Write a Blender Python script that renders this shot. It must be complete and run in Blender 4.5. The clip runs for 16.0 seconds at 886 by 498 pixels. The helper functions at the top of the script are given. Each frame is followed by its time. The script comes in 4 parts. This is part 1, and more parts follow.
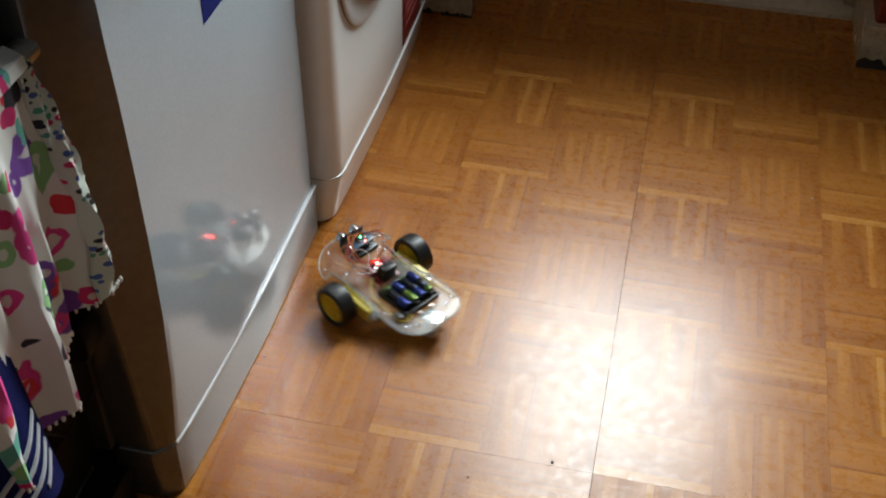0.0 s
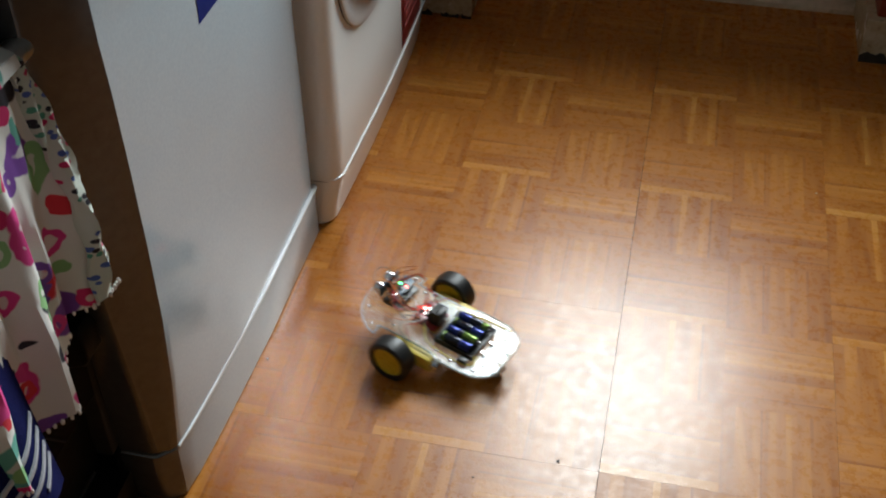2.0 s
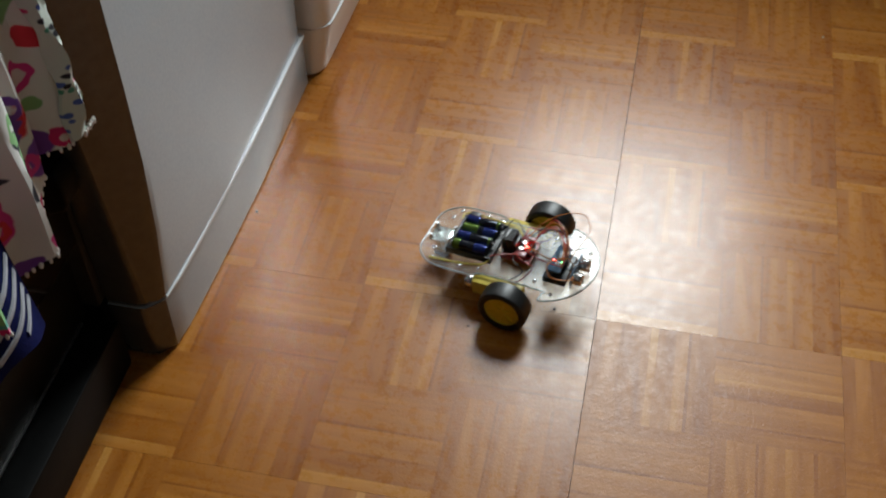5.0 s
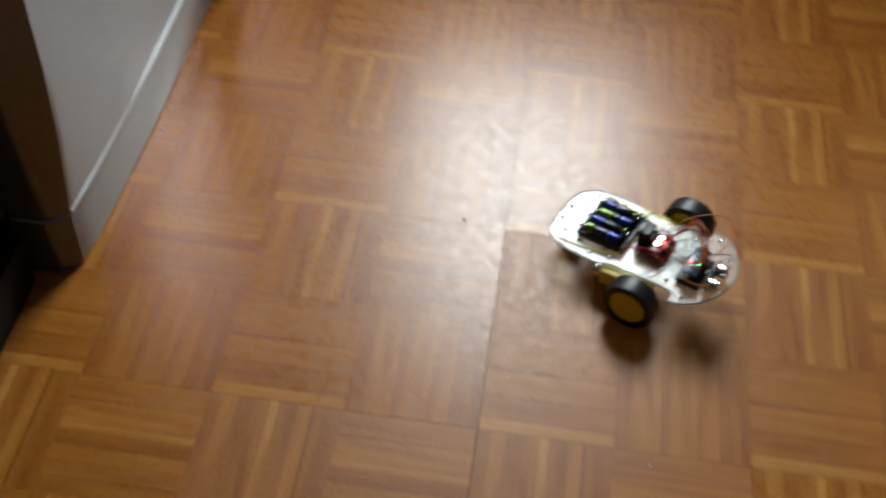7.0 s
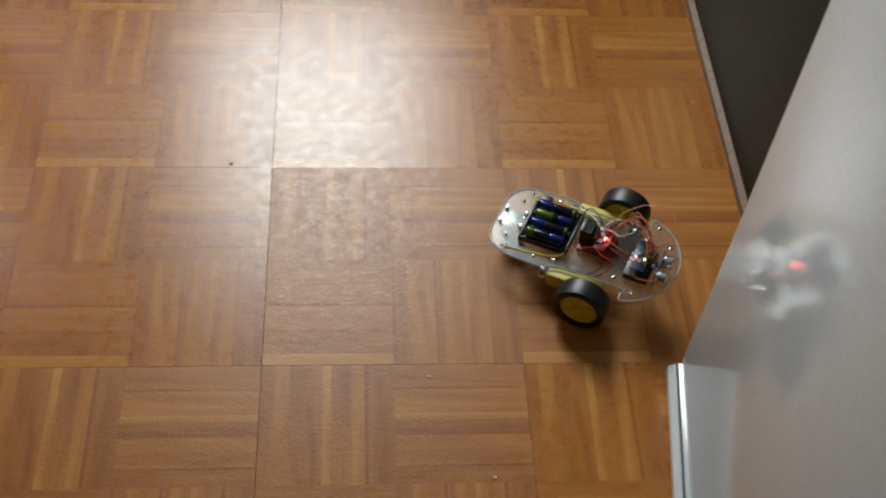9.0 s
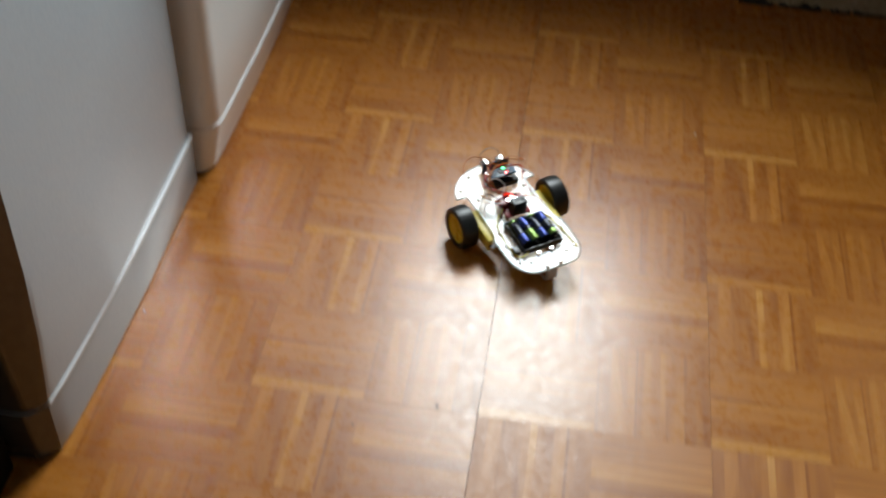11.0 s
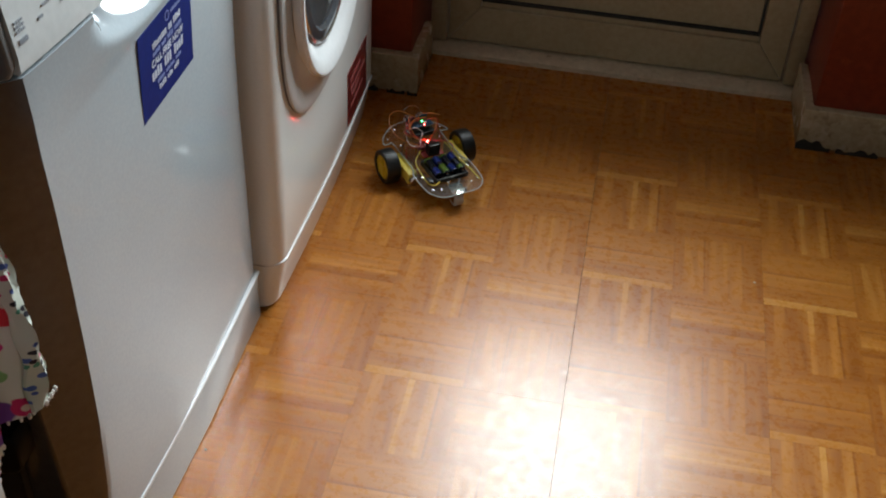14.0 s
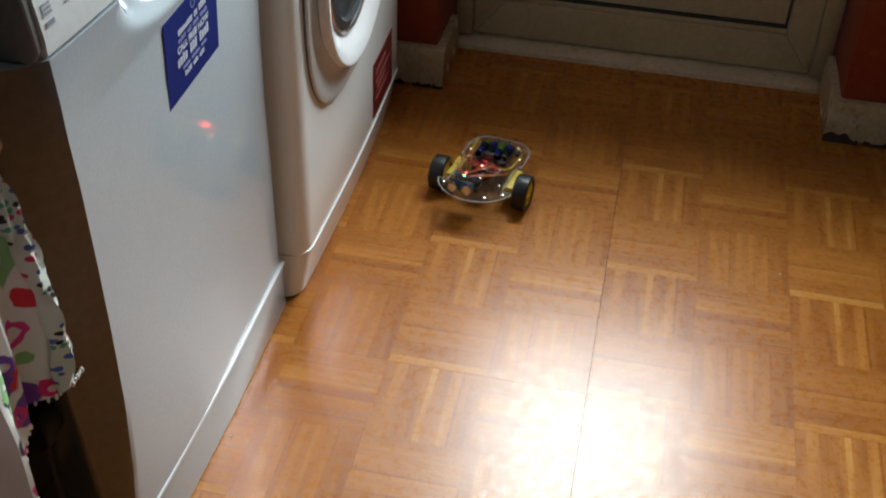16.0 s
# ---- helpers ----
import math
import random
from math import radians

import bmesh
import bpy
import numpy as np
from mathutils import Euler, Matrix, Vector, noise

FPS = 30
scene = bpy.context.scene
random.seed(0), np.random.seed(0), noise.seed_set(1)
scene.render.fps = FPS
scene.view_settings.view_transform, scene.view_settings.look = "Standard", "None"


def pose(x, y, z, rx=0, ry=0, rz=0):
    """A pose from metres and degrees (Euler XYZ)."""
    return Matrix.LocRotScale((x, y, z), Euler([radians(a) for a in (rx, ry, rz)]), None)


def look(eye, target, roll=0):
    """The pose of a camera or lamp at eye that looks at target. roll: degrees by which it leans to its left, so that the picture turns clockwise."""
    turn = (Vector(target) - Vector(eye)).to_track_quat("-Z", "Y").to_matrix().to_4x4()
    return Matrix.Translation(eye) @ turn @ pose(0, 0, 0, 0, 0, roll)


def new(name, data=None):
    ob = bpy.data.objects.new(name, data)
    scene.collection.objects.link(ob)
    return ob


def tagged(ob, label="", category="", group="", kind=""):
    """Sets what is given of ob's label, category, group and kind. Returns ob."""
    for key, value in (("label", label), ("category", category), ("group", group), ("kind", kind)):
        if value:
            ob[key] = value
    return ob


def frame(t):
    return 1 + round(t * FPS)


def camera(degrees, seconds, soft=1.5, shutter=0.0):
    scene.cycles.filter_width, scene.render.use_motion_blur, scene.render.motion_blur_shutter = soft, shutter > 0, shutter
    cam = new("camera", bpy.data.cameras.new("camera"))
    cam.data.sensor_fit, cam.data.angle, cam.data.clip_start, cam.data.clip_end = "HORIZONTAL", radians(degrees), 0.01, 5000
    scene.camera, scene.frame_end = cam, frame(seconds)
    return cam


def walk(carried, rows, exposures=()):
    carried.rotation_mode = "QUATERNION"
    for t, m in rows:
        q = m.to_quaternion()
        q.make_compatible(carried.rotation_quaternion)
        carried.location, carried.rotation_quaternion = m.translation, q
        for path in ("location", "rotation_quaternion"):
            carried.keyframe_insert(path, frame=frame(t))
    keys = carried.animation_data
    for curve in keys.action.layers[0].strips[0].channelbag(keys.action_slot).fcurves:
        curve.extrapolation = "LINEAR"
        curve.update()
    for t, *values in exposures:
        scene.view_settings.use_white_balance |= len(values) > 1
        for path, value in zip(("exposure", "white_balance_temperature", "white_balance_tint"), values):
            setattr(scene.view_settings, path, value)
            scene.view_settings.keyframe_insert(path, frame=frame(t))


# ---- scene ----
cam = camera(41.4, 16.0, soft=2.0, shutter=0.7)
PATH = [
    (0, (0.0, -0.682, 1.231), (-0.308, 0.792, -0.086), 1.1),
    (0.5, (0.002, -0.686, 1.233), (-0.302, 0.791, -0.081), 0.8),
    (1, (0.005, -0.688, 1.227), (-0.306, 0.791, -0.083), 0.3),
    (1.5, (0.005, -0.682, 1.225), (-0.309, 0.795, -0.087), 0.1),
    (2, (0.006, -0.68, 1.215), (-0.314, 0.8, -0.092), -0.0),
    (2.5, (0.009, -0.683, 1.204), (-0.317, 0.794, -0.104), -0.4),
    (3, (0.013, -0.687, 1.199), (-0.317, 0.776, -0.124), -0.8),
    (3.5, (0.012, -0.66, 1.196), (-0.314, 0.767, -0.167), -0.9),
    (4, (0.003, -0.663, 1.183), (-0.307, 0.751, -0.196), -0.1),
    (4.5, (0.011, -0.664, 1.17), (-0.295, 0.703, -0.257), -0.5),
    (4.7, (0.014, -0.665, 1.164), (-0.286, 0.673, -0.292), -0.8),
    (6.8, (0.02, -0.77, 1.095), (-0.151, 0.596, -0.356), 2.8),
    (7, (0.018, -0.715, 1.12), (-0.107, 0.594, -0.387), 3.3),
    (7.5, (0.071, -0.743, 1.232), (0.146, 0.476, -0.352), 4.8),
    (8, (0.128, -0.727, 1.191), (0.285, 0.477, -0.398), 5.2),
    (8.2, (0.133, -0.724, 1.18), (0.307, 0.48, -0.408), 5.2),
    (10.3, (0.058, -0.732, 1.15), (0.033, 0.58, -0.359), 3.9),
    (10.5, (0.059, -0.729, 1.14), (-0.012, 0.642, -0.314), 3.3),
    (11, (0.051, -0.662, 1.217), (-0.109, 0.779, -0.161), 2.9),
    (11.5, (0.015, -0.642, 1.247), (-0.17, 0.867, -0.052), 3.5),
    (12, (0.014, -0.642, 1.258), (-0.203, 0.906, 0.01), 3.2),
    (12.5, (0.005, -0.638, 1.263), (-0.214, 0.913, 0.019), 3.3),
    (13, (-0.003, -0.636, 1.266), (-0.222, 0.912, 0.018), 3.4),
    (13.5, (-0.004, -0.637, 1.269), (-0.23, 0.908, 0.02), 3.3),
    (14, (-0.009, -0.635, 1.271), (-0.239, 0.908, 0.019), 3.3),
    (14.5, (-0.008, -0.637, 1.271), (-0.248, 0.904, 0.02), 3.1),
    (15, (-0.007, -0.639, 1.272), (-0.257, 0.901, 0.02), 2.9),
    (15.5, (-0.005, -0.64, 1.271), (-0.268, 0.899, 0.021), 2.7),
    (16, (0.001, -0.649, 1.261), (-0.277, 0.886, 0.009), 2.3),
]
walk(cam, [(t, look(eye, target, roll)) for t, eye, target, roll in PATH],
     [(0, -0.06), (2.5, -0.1), (3.0, -0.15), (3.5, -0.46), (4.0, -0.38), (4.5, -0.36), (7, -0.52), (7.5, -0.52), (8, -0.5), (10.5, -0.36), (11.0, -0.18), (11.5, -0.14), (12.5, 0.0), (14, 0.08), (16, 0.12)])

# ---- light: daylight through the glazed upper half of the back door ----
world = bpy.data.worlds.new("world")
scene.world = world
world.use_nodes = True
wn = world.node_tree
sky = wn.nodes.new("ShaderNodeTexSky")
sky.sky_type, sky.sun_disc = "NISHITA", False
sky.sun_elevation, sky.sun_rotation = radians(38), radians(0)
wn.links.new(sky.outputs[0], wn.nodes["Background"].inputs[0])
wn.nodes["Background"].inputs[1].default_value = 0.1

win = bpy.data.lights.new("window_light", "AREA")
win.shape, win.size, win.size_y = "RECTANGLE", 0.56, 1.06
win.energy, win.color, win.spread = 58, (0.87, 0.965, 0.98), radians(149)
win_ob = new("window_light", win)
win_ob.matrix_world = look((0.0, 1.612, 1.43), (0.0, 0.0, 1.43))


# ---- materials ----
def nodes_of(name):
    m = bpy.data.materials.new(name)
    m.use_nodes = True
    nt = m.node_tree
    return m, nt, nt.nodes["Principled BSDF"]


def node(nt, kind, **values):
    n = nt.nodes.new(kind)
    for k, v in values.items():
        if k == "op":
            n.operation = v
        elif k == "mode":
            n.blend_type = v
        else:
            n.inputs[k].default_value = v
    return n


def ramp(nt, fac, stops):
    r = nt.nodes.new("ShaderNodeValToRGB")
    e = r.color_ramp.elements
    while len(e) < len(stops):
        e.new(0.5)
    for el, (p, c) in zip(e, stops):
        el.position, el.color = p, (*c, 1)
    nt.links.new(fac, r.inputs[0])
    return r


def surface(name, c1, c2, rough=0.5, spread=0.12, metal=0.0, scale=6.0, fine=90.0, bump=0.05, coat=0.0, stain=None, spec=0.5):
    """A plain surface whose colour and gloss vary at two scales."""
    m, nt, b = nodes_of(name)
    tc = nt.nodes.new("ShaderNodeTexCoord")
    n1 = node(nt, "ShaderNodeTexNoise", Scale=scale, Detail=5.0, Roughness=0.6)
    n2 = node(nt, "ShaderNodeTexNoise", Scale=fine, Detail=3.0)
    for n in (n1, n2):
        nt.links.new(tc.outputs["Object"], n.inputs["Vector"])
    add = node(nt, "ShaderNodeMath", op="ADD")
    half = node(nt, "ShaderNodeMath", op="MULTIPLY")
    half.inputs[1].default_value = 0.5
    nt.links.new(n1.outputs[0], add.inputs[0])
    nt.links.new(n2.outputs[0], add.inputs[1])
    nt.links.new(add.outputs[0], half.inputs[0])
    r = ramp(nt, half.outputs[0], [(0.38, c1), (0.62, c2)])
    out = r.outputs[0]
    if stain:
        n3 = node(nt, "ShaderNodeTexNoise", Scale=scale * 3.1, Detail=6.0, Roughness=0.7)
        nt.links.new(tc.outputs["Object"], n3.inputs["Vector"])
        k = ramp(nt, n3.outputs[0], [(0.58, (0, 0, 0)), (0.72, (1, 1, 1))])
        mx = nt.nodes.new("ShaderNodeMixRGB")
        mx.inputs[2].default_value = (*stain, 1)
        nt.links.new(k.outputs[0], mx.inputs[0])
        nt.links.new(out, mx.inputs[1])
        out = mx.outputs[0]
    nt.links.new(out, b.inputs["Base Color"])
    mr = nt.nodes.new("ShaderNodeMapRange")
    mr.inputs[3].default_value, mr.inputs[4].default_value = max(0.02, rough - spread), min(1, rough + spread)
    nt.links.new(n1.outputs[0], mr.inputs[0])
    nt.links.new(mr.outputs[0], b.inputs["Roughness"])
    b.inputs["Metallic"].default_value = metal
    b.inputs["Coat Weight"].default_value = coat
    b.inputs["Specular IOR Level"].default_value = spec
    if bump:
        bp = node(nt, "ShaderNodeBump", Strength=bump, Distance=0.002)
        nt.links.new(n2.outputs[0], bp.inputs["Height"])
        nt.links.new(bp.outputs[0], b.inputs["Normal"])
    return m


def vinyl(name, rough, wear):
    """Printed parquet vinyl: strip tone from the mesh, grain along the strip, a fine crackled sheen."""
    m, nt, b = nodes_of(name)
    L = nt.links.new
    uv = nt.nodes.new("ShaderNodeUVMap")
    info = nt.nodes.new("ShaderNodeObjectInfo")
    tone = nt.nodes.new("ShaderNodeAttribute")
    tone.attribute_name = "tone"
    tc = nt.nodes.new("ShaderNodeTexCoord")
    geo = nt.nodes.new("ShaderNodeNewGeometry")
    mp = nt.nodes.new("ShaderNodeMapping")
    mp.inputs["Scale"].default_value = (7, 95, 1)
    L(uv.outputs[0], mp.inputs[0])
    g1 = node(nt, "ShaderNodeTexNoise", Scale=1.0, Detail=2.5, Roughness=0.55, Distortion=0.6)
    L(mp.outputs[0], g1.inputs["Vector"])
    mp2 = nt.nodes.new("ShaderNodeMapping")
    mp2.inputs["Scale"].default_value = (2.6, 26, 1)
    L(uv.outputs[0], mp2.inputs[0])
    g2 = node(nt, "ShaderNodeTexNoise", Scale=1.0, Detail=3.0, Distortion=1.6)
    L(mp2.outputs[0], g2.inputs["Vector"])
    broad = node(nt, "ShaderNodeTexNoise", Scale=2.2, Detail=3.0)
    L(geo.outputs["Position"], broad.inputs["Vector"])

    def mad(x, k, c):
        n = node(nt, "ShaderNodeMath", op="MULTIPLY_ADD")
        L(x, n.inputs[0])
        n.inputs[1].default_value = k
        if isinstance(c, float):
            n.inputs[2].default_value = c
        else:
            L(c, n.inputs[2])
        return n.outputs[0]

    v = mad(tone.outputs["Fac"], 0.29, 0.222)
    v = mad(g1.outputs[0], 0.14, v)
    v = mad(g2.outputs[0], 0.42, v)
    v = mad(broad.outputs[0], 0.12, v)
    v = mad(info.outputs["Random"], 0.05, v)
    r = ramp(nt, v, [(0.44, (0.142, 0.036, 0.003)), (0.64, (0.315, 0.097, 0.010)), (0.80, (0.452, 0.165, 0.024)), (0.96, (0.59, 0.275, 0.060))])
    L(r.outputs[0], b.inputs["Base Color"])
    mott = node(nt, "ShaderNodeTexNoise", Scale=64.0, Detail=5.0, Roughness=0.75)
    L(geo.outputs["Position"], mott.inputs["Vector"])
    mr = nt.nodes.new("ShaderNodeMapRange")
    mr.inputs[1].default_value, mr.inputs[2].default_value = 0.3, 0.7
    mr.inputs[3].default_value, mr.inputs[4].default_value = rough - 0.07, rough + 0.10
    L(mott.outputs[0], mr.inputs[0])
    L(mr.outputs[0], b.inputs["Roughness"])
    fine = node(nt, "ShaderNodeTexNoise", Scale=330.0, Detail=2.0)
    L(geo.outputs["Position"], fine.inputs["Vector"])
    both = mad(mott.outputs[0], 1.6, fine.outputs[0])
    bp = node(nt, "ShaderNodeBump", Strength=wear, Distance=0.0006)
    L(both, bp.inputs["Height"])
    L(bp.outputs[0], b.inputs["Normal"])
    b.inputs["Specular IOR Level"].default_value = 0.5
    return m


def clear(name, tint, rough=0.03):
    """Thin clear sheet: see-through, with a gloss that grows at grazing angles."""
    m, nt, b = nodes_of(name)
    nt.nodes.remove(b)
    tr = nt.nodes.new("ShaderNodeBsdfTransparent")
    tr.inputs[0].default_value = (*tint, 1)
    gl = node(nt, "ShaderNodeBsdfGlossy", Roughness=rough)
    lw = node(nt, "ShaderNodeLayerWeight", Blend=0.5)
    pw = node(nt, "ShaderNodeMath", op="POWER")
    pw.inputs[1].default_value = 5.0
    fr = node(nt, "ShaderNodeMath", op="MULTIPLY_ADD")
    fr.inputs[1].default_value, fr.inputs[2].default_value = 0.93, 0.066
    nt.links.new(lw.outputs["Facing"], pw.inputs[0])
    nt.links.new(pw.outputs[0], fr.inputs[0])
    mx = nt.nodes.new("ShaderNodeMixShader")
    nt.links.new(fr.outputs[0], mx.inputs[0])
    nt.links.new(tr.outputs[0], mx.inputs[1])
    nt.links.new(gl.outputs[0], mx.inputs[2])
    nt.links.new(mx.outputs[0], nt.nodes["Material Output"].inputs[0])
    return m


def glow(name, colour, strength):
    m, nt, b = nodes_of(name)
    b.inputs["Base Color"].default_value = (*colour, 1)
    b.inputs["Emission Color"].default_value = (*colour, 1)
    b.inputs["Emission Strength"].default_value = strength
    return m


def print_cloth(name):
    """White cotton with scattered printed shapes in pink, red, green, teal, violet and near-black."""
    m, nt, b = nodes_of(name)
    L = nt.links.new
    uv = nt.nodes.new("ShaderNodeUVMap")
    wob = node(nt, "ShaderNodeTexNoise", Scale=26.0, Detail=2.0)
    L(uv.outputs[0], wob.inputs["Vector"])
    ad = nt.nodes.new("ShaderNodeMixRGB")
    ad.blend_type = "ADD"
    ad.inputs[0].default_value = 0.035
    L(uv.outputs[0], ad.inputs[1])
    L(wob.outputs["Color"], ad.inputs[2])
    out = None
    base = (0.66, 0.65, 0.62)
    for i, (sc, size) in enumerate(((15.5, 0.38), (27.0, 0.34))):
        mp = nt.nodes.new("ShaderNodeMapping")
        mp.inputs["Location"].default_value = (3.1 * i, 1.7 * i, 0)
        mp.inputs["Scale"].default_value = (1.25, 0.85, 1)
        L(ad.outputs[0], mp.inputs[0])
        vo = node(nt, "ShaderNodeTexVoronoi", Scale=sc, Randomness=0.85)
        L(mp.outputs[0], vo.inputs["Vector"])
        ring = ramp(nt, vo.outputs["Distance"], [(0.0, (0.15, 0.15, 0.15)), (size * 0.42, (0.2, 0.2, 0.2)), (size * 0.48, (1, 1, 1)), (size, (1, 1, 1)), (size + 0.03, (0, 0, 0))])
        ring.color_ramp.interpolation = "LINEAR"
        pick = nt.nodes.new("ShaderNodeSeparateColor")
        L(vo.outputs["Color"], pick.inputs[0])
        col = ramp(nt, pick.outputs[0], [(0.0, (0.55, 0.02, 0.13)), (0.2, (0.62, 0.03, 0.05)), (0.36, (0.10, 0.33, 0.27)), (0.5, (0.16, 0.05, 0.30)), (0.62, (0.60, 0.04, 0.22)), (0.74, (0.02, 0.02, 0.03)), (0.86, (0.22, 0.42, 0.18))])
        col.color_ramp.interpolation = "CONSTANT"
        mx = nt.nodes.new("ShaderNodeMixRGB")
        L(ring.outputs[0], mx.inputs[0])
        if out is None:
            mx.inputs[1].default_value = (*base, 1)
        else:
            L(out, mx.inputs[1])
        L(col.outputs[0], mx.inputs[2])
        out = mx.outputs[0]
    L(out, b.inputs["Base Color"])
    b.inputs["Roughness"].default_value = 0.9
    weave = node(nt, "ShaderNodeTexNoise", Scale=700.0, Detail=2.0)
    L(uv.outputs[0], weave.inputs["Vector"])
    bp = node(nt, "ShaderNodeBump", Strength=0.4, Distance=0.001)
    L(weave.outputs[0], bp.inputs["Height"])
    L(bp.outputs[0], b.inputs["Normal"])
    return m


def dot_cloth(name):
    m, nt, b = nodes_of(name)
    L = nt.links.new
    uv = nt.nodes.new("ShaderNodeUVMap")
    vo = node(nt, "ShaderNodeTexVoronoi", Scale=118.0, Randomness=0.6)
    L(uv.outputs[0], vo.inputs["Vector"])
    k = ramp(nt, vo.outputs["Distance"], [(0.36, (1, 1, 1)), (0.42, (0, 0, 0))])
    pick = nt.nodes.new("ShaderNodeSeparateColor")
    L(vo.outputs["Color"], pick.inputs[0])
    col = ramp(nt, pick.outputs[0], [(0.0, (0.02, 0.02, 0.03)), (0.3, (0.5, 0.03, 0.12)), (0.5, (0.08, 0.28, 0.2)), (0.7, (0.07, 0.12, 0.38))])
    col.color_ramp.interpolation = "CONSTANT"
    mx = nt.nodes.new("ShaderNodeMixRGB")
    mx.inputs[1].default_value = (0.52, 0.56, 0.50, 1)
    L(k.outputs[0], mx.inputs[0])
    L(col.outputs[0], mx.inputs[2])
    L(mx.outputs[0], b.inputs["Base Color"])
    b.inputs["Roughness"].default_value = 0.95
    return m


VINYL = vinyl("parquet_vinyl", 0.275, 0.26)
VINYL_WORN = vinyl("parquet_vinyl_worn", 0.37, 0.34)
SCREED = surface("floor_screed", (0.07, 0.035, 0.02), (0.11, 0.055, 0.03), 0.9)
ENAMEL = surface("white_enamel", (0.83, 0.86, 0.86), (0.87, 0.90, 0.90), 0.11, 0.03, scale=3.0, fine=240.0, bump=0.015, coat=0.15)
# white enamel; its weaker, cooler light is put into a greyer, bluer base
ENAMEL_DW = surface("dishwasher_dimmed_enamel", (0.375, 0.425, 0.465), (0.415, 0.465, 0.505), 0.075, 0.025, scale=3.0, fine=240.0, bump=0.008, coat=0.15)
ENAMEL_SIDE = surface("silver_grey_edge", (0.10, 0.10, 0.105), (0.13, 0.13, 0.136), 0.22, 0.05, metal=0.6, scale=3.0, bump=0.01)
ENAMEL_FRIDGE = surface("pale_grey_enamel", (0.58, 0.59, 0.585), (0.64, 0.645, 0.64), 0.12, 0.04, scale=4.0, fine=160.0, bump=0.03)
PLASTIC_W = surface("white_plastic", (0.60, 0.62, 0.63), (0.68, 0.70, 0.71), 0.35, 0.08, bump=0.02)
PLASTIC_G = surface("grey_plastic", (0.10, 0.10, 0.105), (0.14, 0.14, 0.14), 0.45, bump=0.02)
RING_W = surface("door_ring_plastic", (0.74, 0.76, 0.78), (0.80, 0.82, 0.84), 0.16, 0.04, bump=0.01)
RECESS = surface("pale_grey_recess", (0.60, 0.62, 0.63), (0.66, 0.68, 0.69), 0.35, 0.06, bump=0.02)
DARKGLASS = surface("dark_porthole_glass", (0.06, 0.065, 0.075), (0.10, 0.11, 0.125), 0.09, 0.03, metal=0.35, bump=0.0, spec=0.8)
# brown of the floor's reflection is mixed into the dark glass colour
BLACKGLASS = surface("floor_tinted_oven_glass", (0.016, 0.011, 0.007), (0.022, 0.015, 0.010), 0.07, 0.02, bump=0.0, spec=1.0)
BLACK = surface("black_enamel", (0.004, 0.004, 0.004), (0.007, 0.007, 0.007), 0.5, bump=0.03, spec=0.1)
DARKSTEEL = surface("dark_steel_sheet", (0.014, 0.014, 0.014), (0.024, 0.023, 0.022), 0.55, bump=0.02, spec=0.25)
STEEL = surface("brushed_steel", (0.62, 0.62, 0.61), (0.72, 0.72, 0.71), 0.36, 0.06, metal=1.0, fine=180.0, bump=0.02)
LABEL_BLUE = surface("blue_label", (0.004, 0.012, 0.105), (0.007, 0.017, 0.135), 0.55, 0.05, bump=0.0, spec=0.12)
LABEL_RED = surface("dark_red_label", (0.14, 0.012, 0.014), (0.19, 0.02, 0.02), 0.3, 0.05, bump=0.0)
INK_W = surface("white_ink", (0.46, 0.49, 0.58), (0.54, 0.57, 0.66), 0.5, bump=0.0)
INK_PALE = surface("pale_blue_ink", (0.16, 0.20, 0.42), (0.22, 0.26, 0.48), 0.5, bump=0.0)
INK_GREY = surface("grey_ink", (0.26, 0.28, 0.33), (0.34, 0.36, 0.40), 0.5, bump=0.0)
INK_ROSE = surface("rose_ink", (0.36, 0.09, 0.09), (0.42, 0.12, 0.12), 0.5, bump=0.0)
TERRA = surface("terracotta_wall_paint", (0.18, 0.020, 0.006), (0.25, 0.032, 0.010), 0.5, 0.1, scale=4.0, fine=60.0, bump=0.25, stain=(0.30, 0.06, 0.02))
# unseen walls and ceiling: colours kept dark to cut bounced light
DULL = surface("dull_grey_wall_paint", (0.05, 0.05, 0.048), (0.07, 0.07, 0.068), 0.8, bump=0.1)
CEIL = surface("ceiling_paint", (0.11, 0.105, 0.10), (0.14, 0.135, 0.125), 0.9, scale=3.0)
CREAM = surface("cream_gloss_paint", (0.38, 0.29, 0.17), (0.50, 0.40, 0.26), 0.26, 0.08, scale=12.0, bump=0.12, stain=(0.20, 0.13, 0.07))
SILL = surface("pale_worn_threshold", (0.50, 0.39, 0.26), (0.64, 0.52, 0.37), 0.35, 0.08, scale=14.0, bump=0.1, stain=(0.30, 0.21, 0.12))
GRIME = surface("black_grime", (0.02, 0.015, 0.01), (0.04, 0.03, 0.02), 0.9, bump=0.5)
# yellowed white plastic, its colour darkened further for the weak light on the door
UPVC = surface("yellowed_dimmed_upvc", (0.36, 0.28, 0.16), (0.43, 0.345, 0.21), 0.32, 0.06, scale=5.0, bump=0.03)
GASKET = surface("black_gasket", (0.012, 0.012, 0.012), (0.02, 0.02, 0.02), 0.6)
GREENBOARD = surface("dark_green_grey_board", (0.022, 0.028, 0.019), (0.034, 0.040, 0.029), 0.55, 0.1, scale=5.0, fine=120.0, bump=0.1, spec=0.2)
TRIMWOOD = surface("brown_wood_trim", (0.15, 0.075, 0.035), (0.25, 0.14, 0.07), 0.55, scale=20.0, bump=0.2)
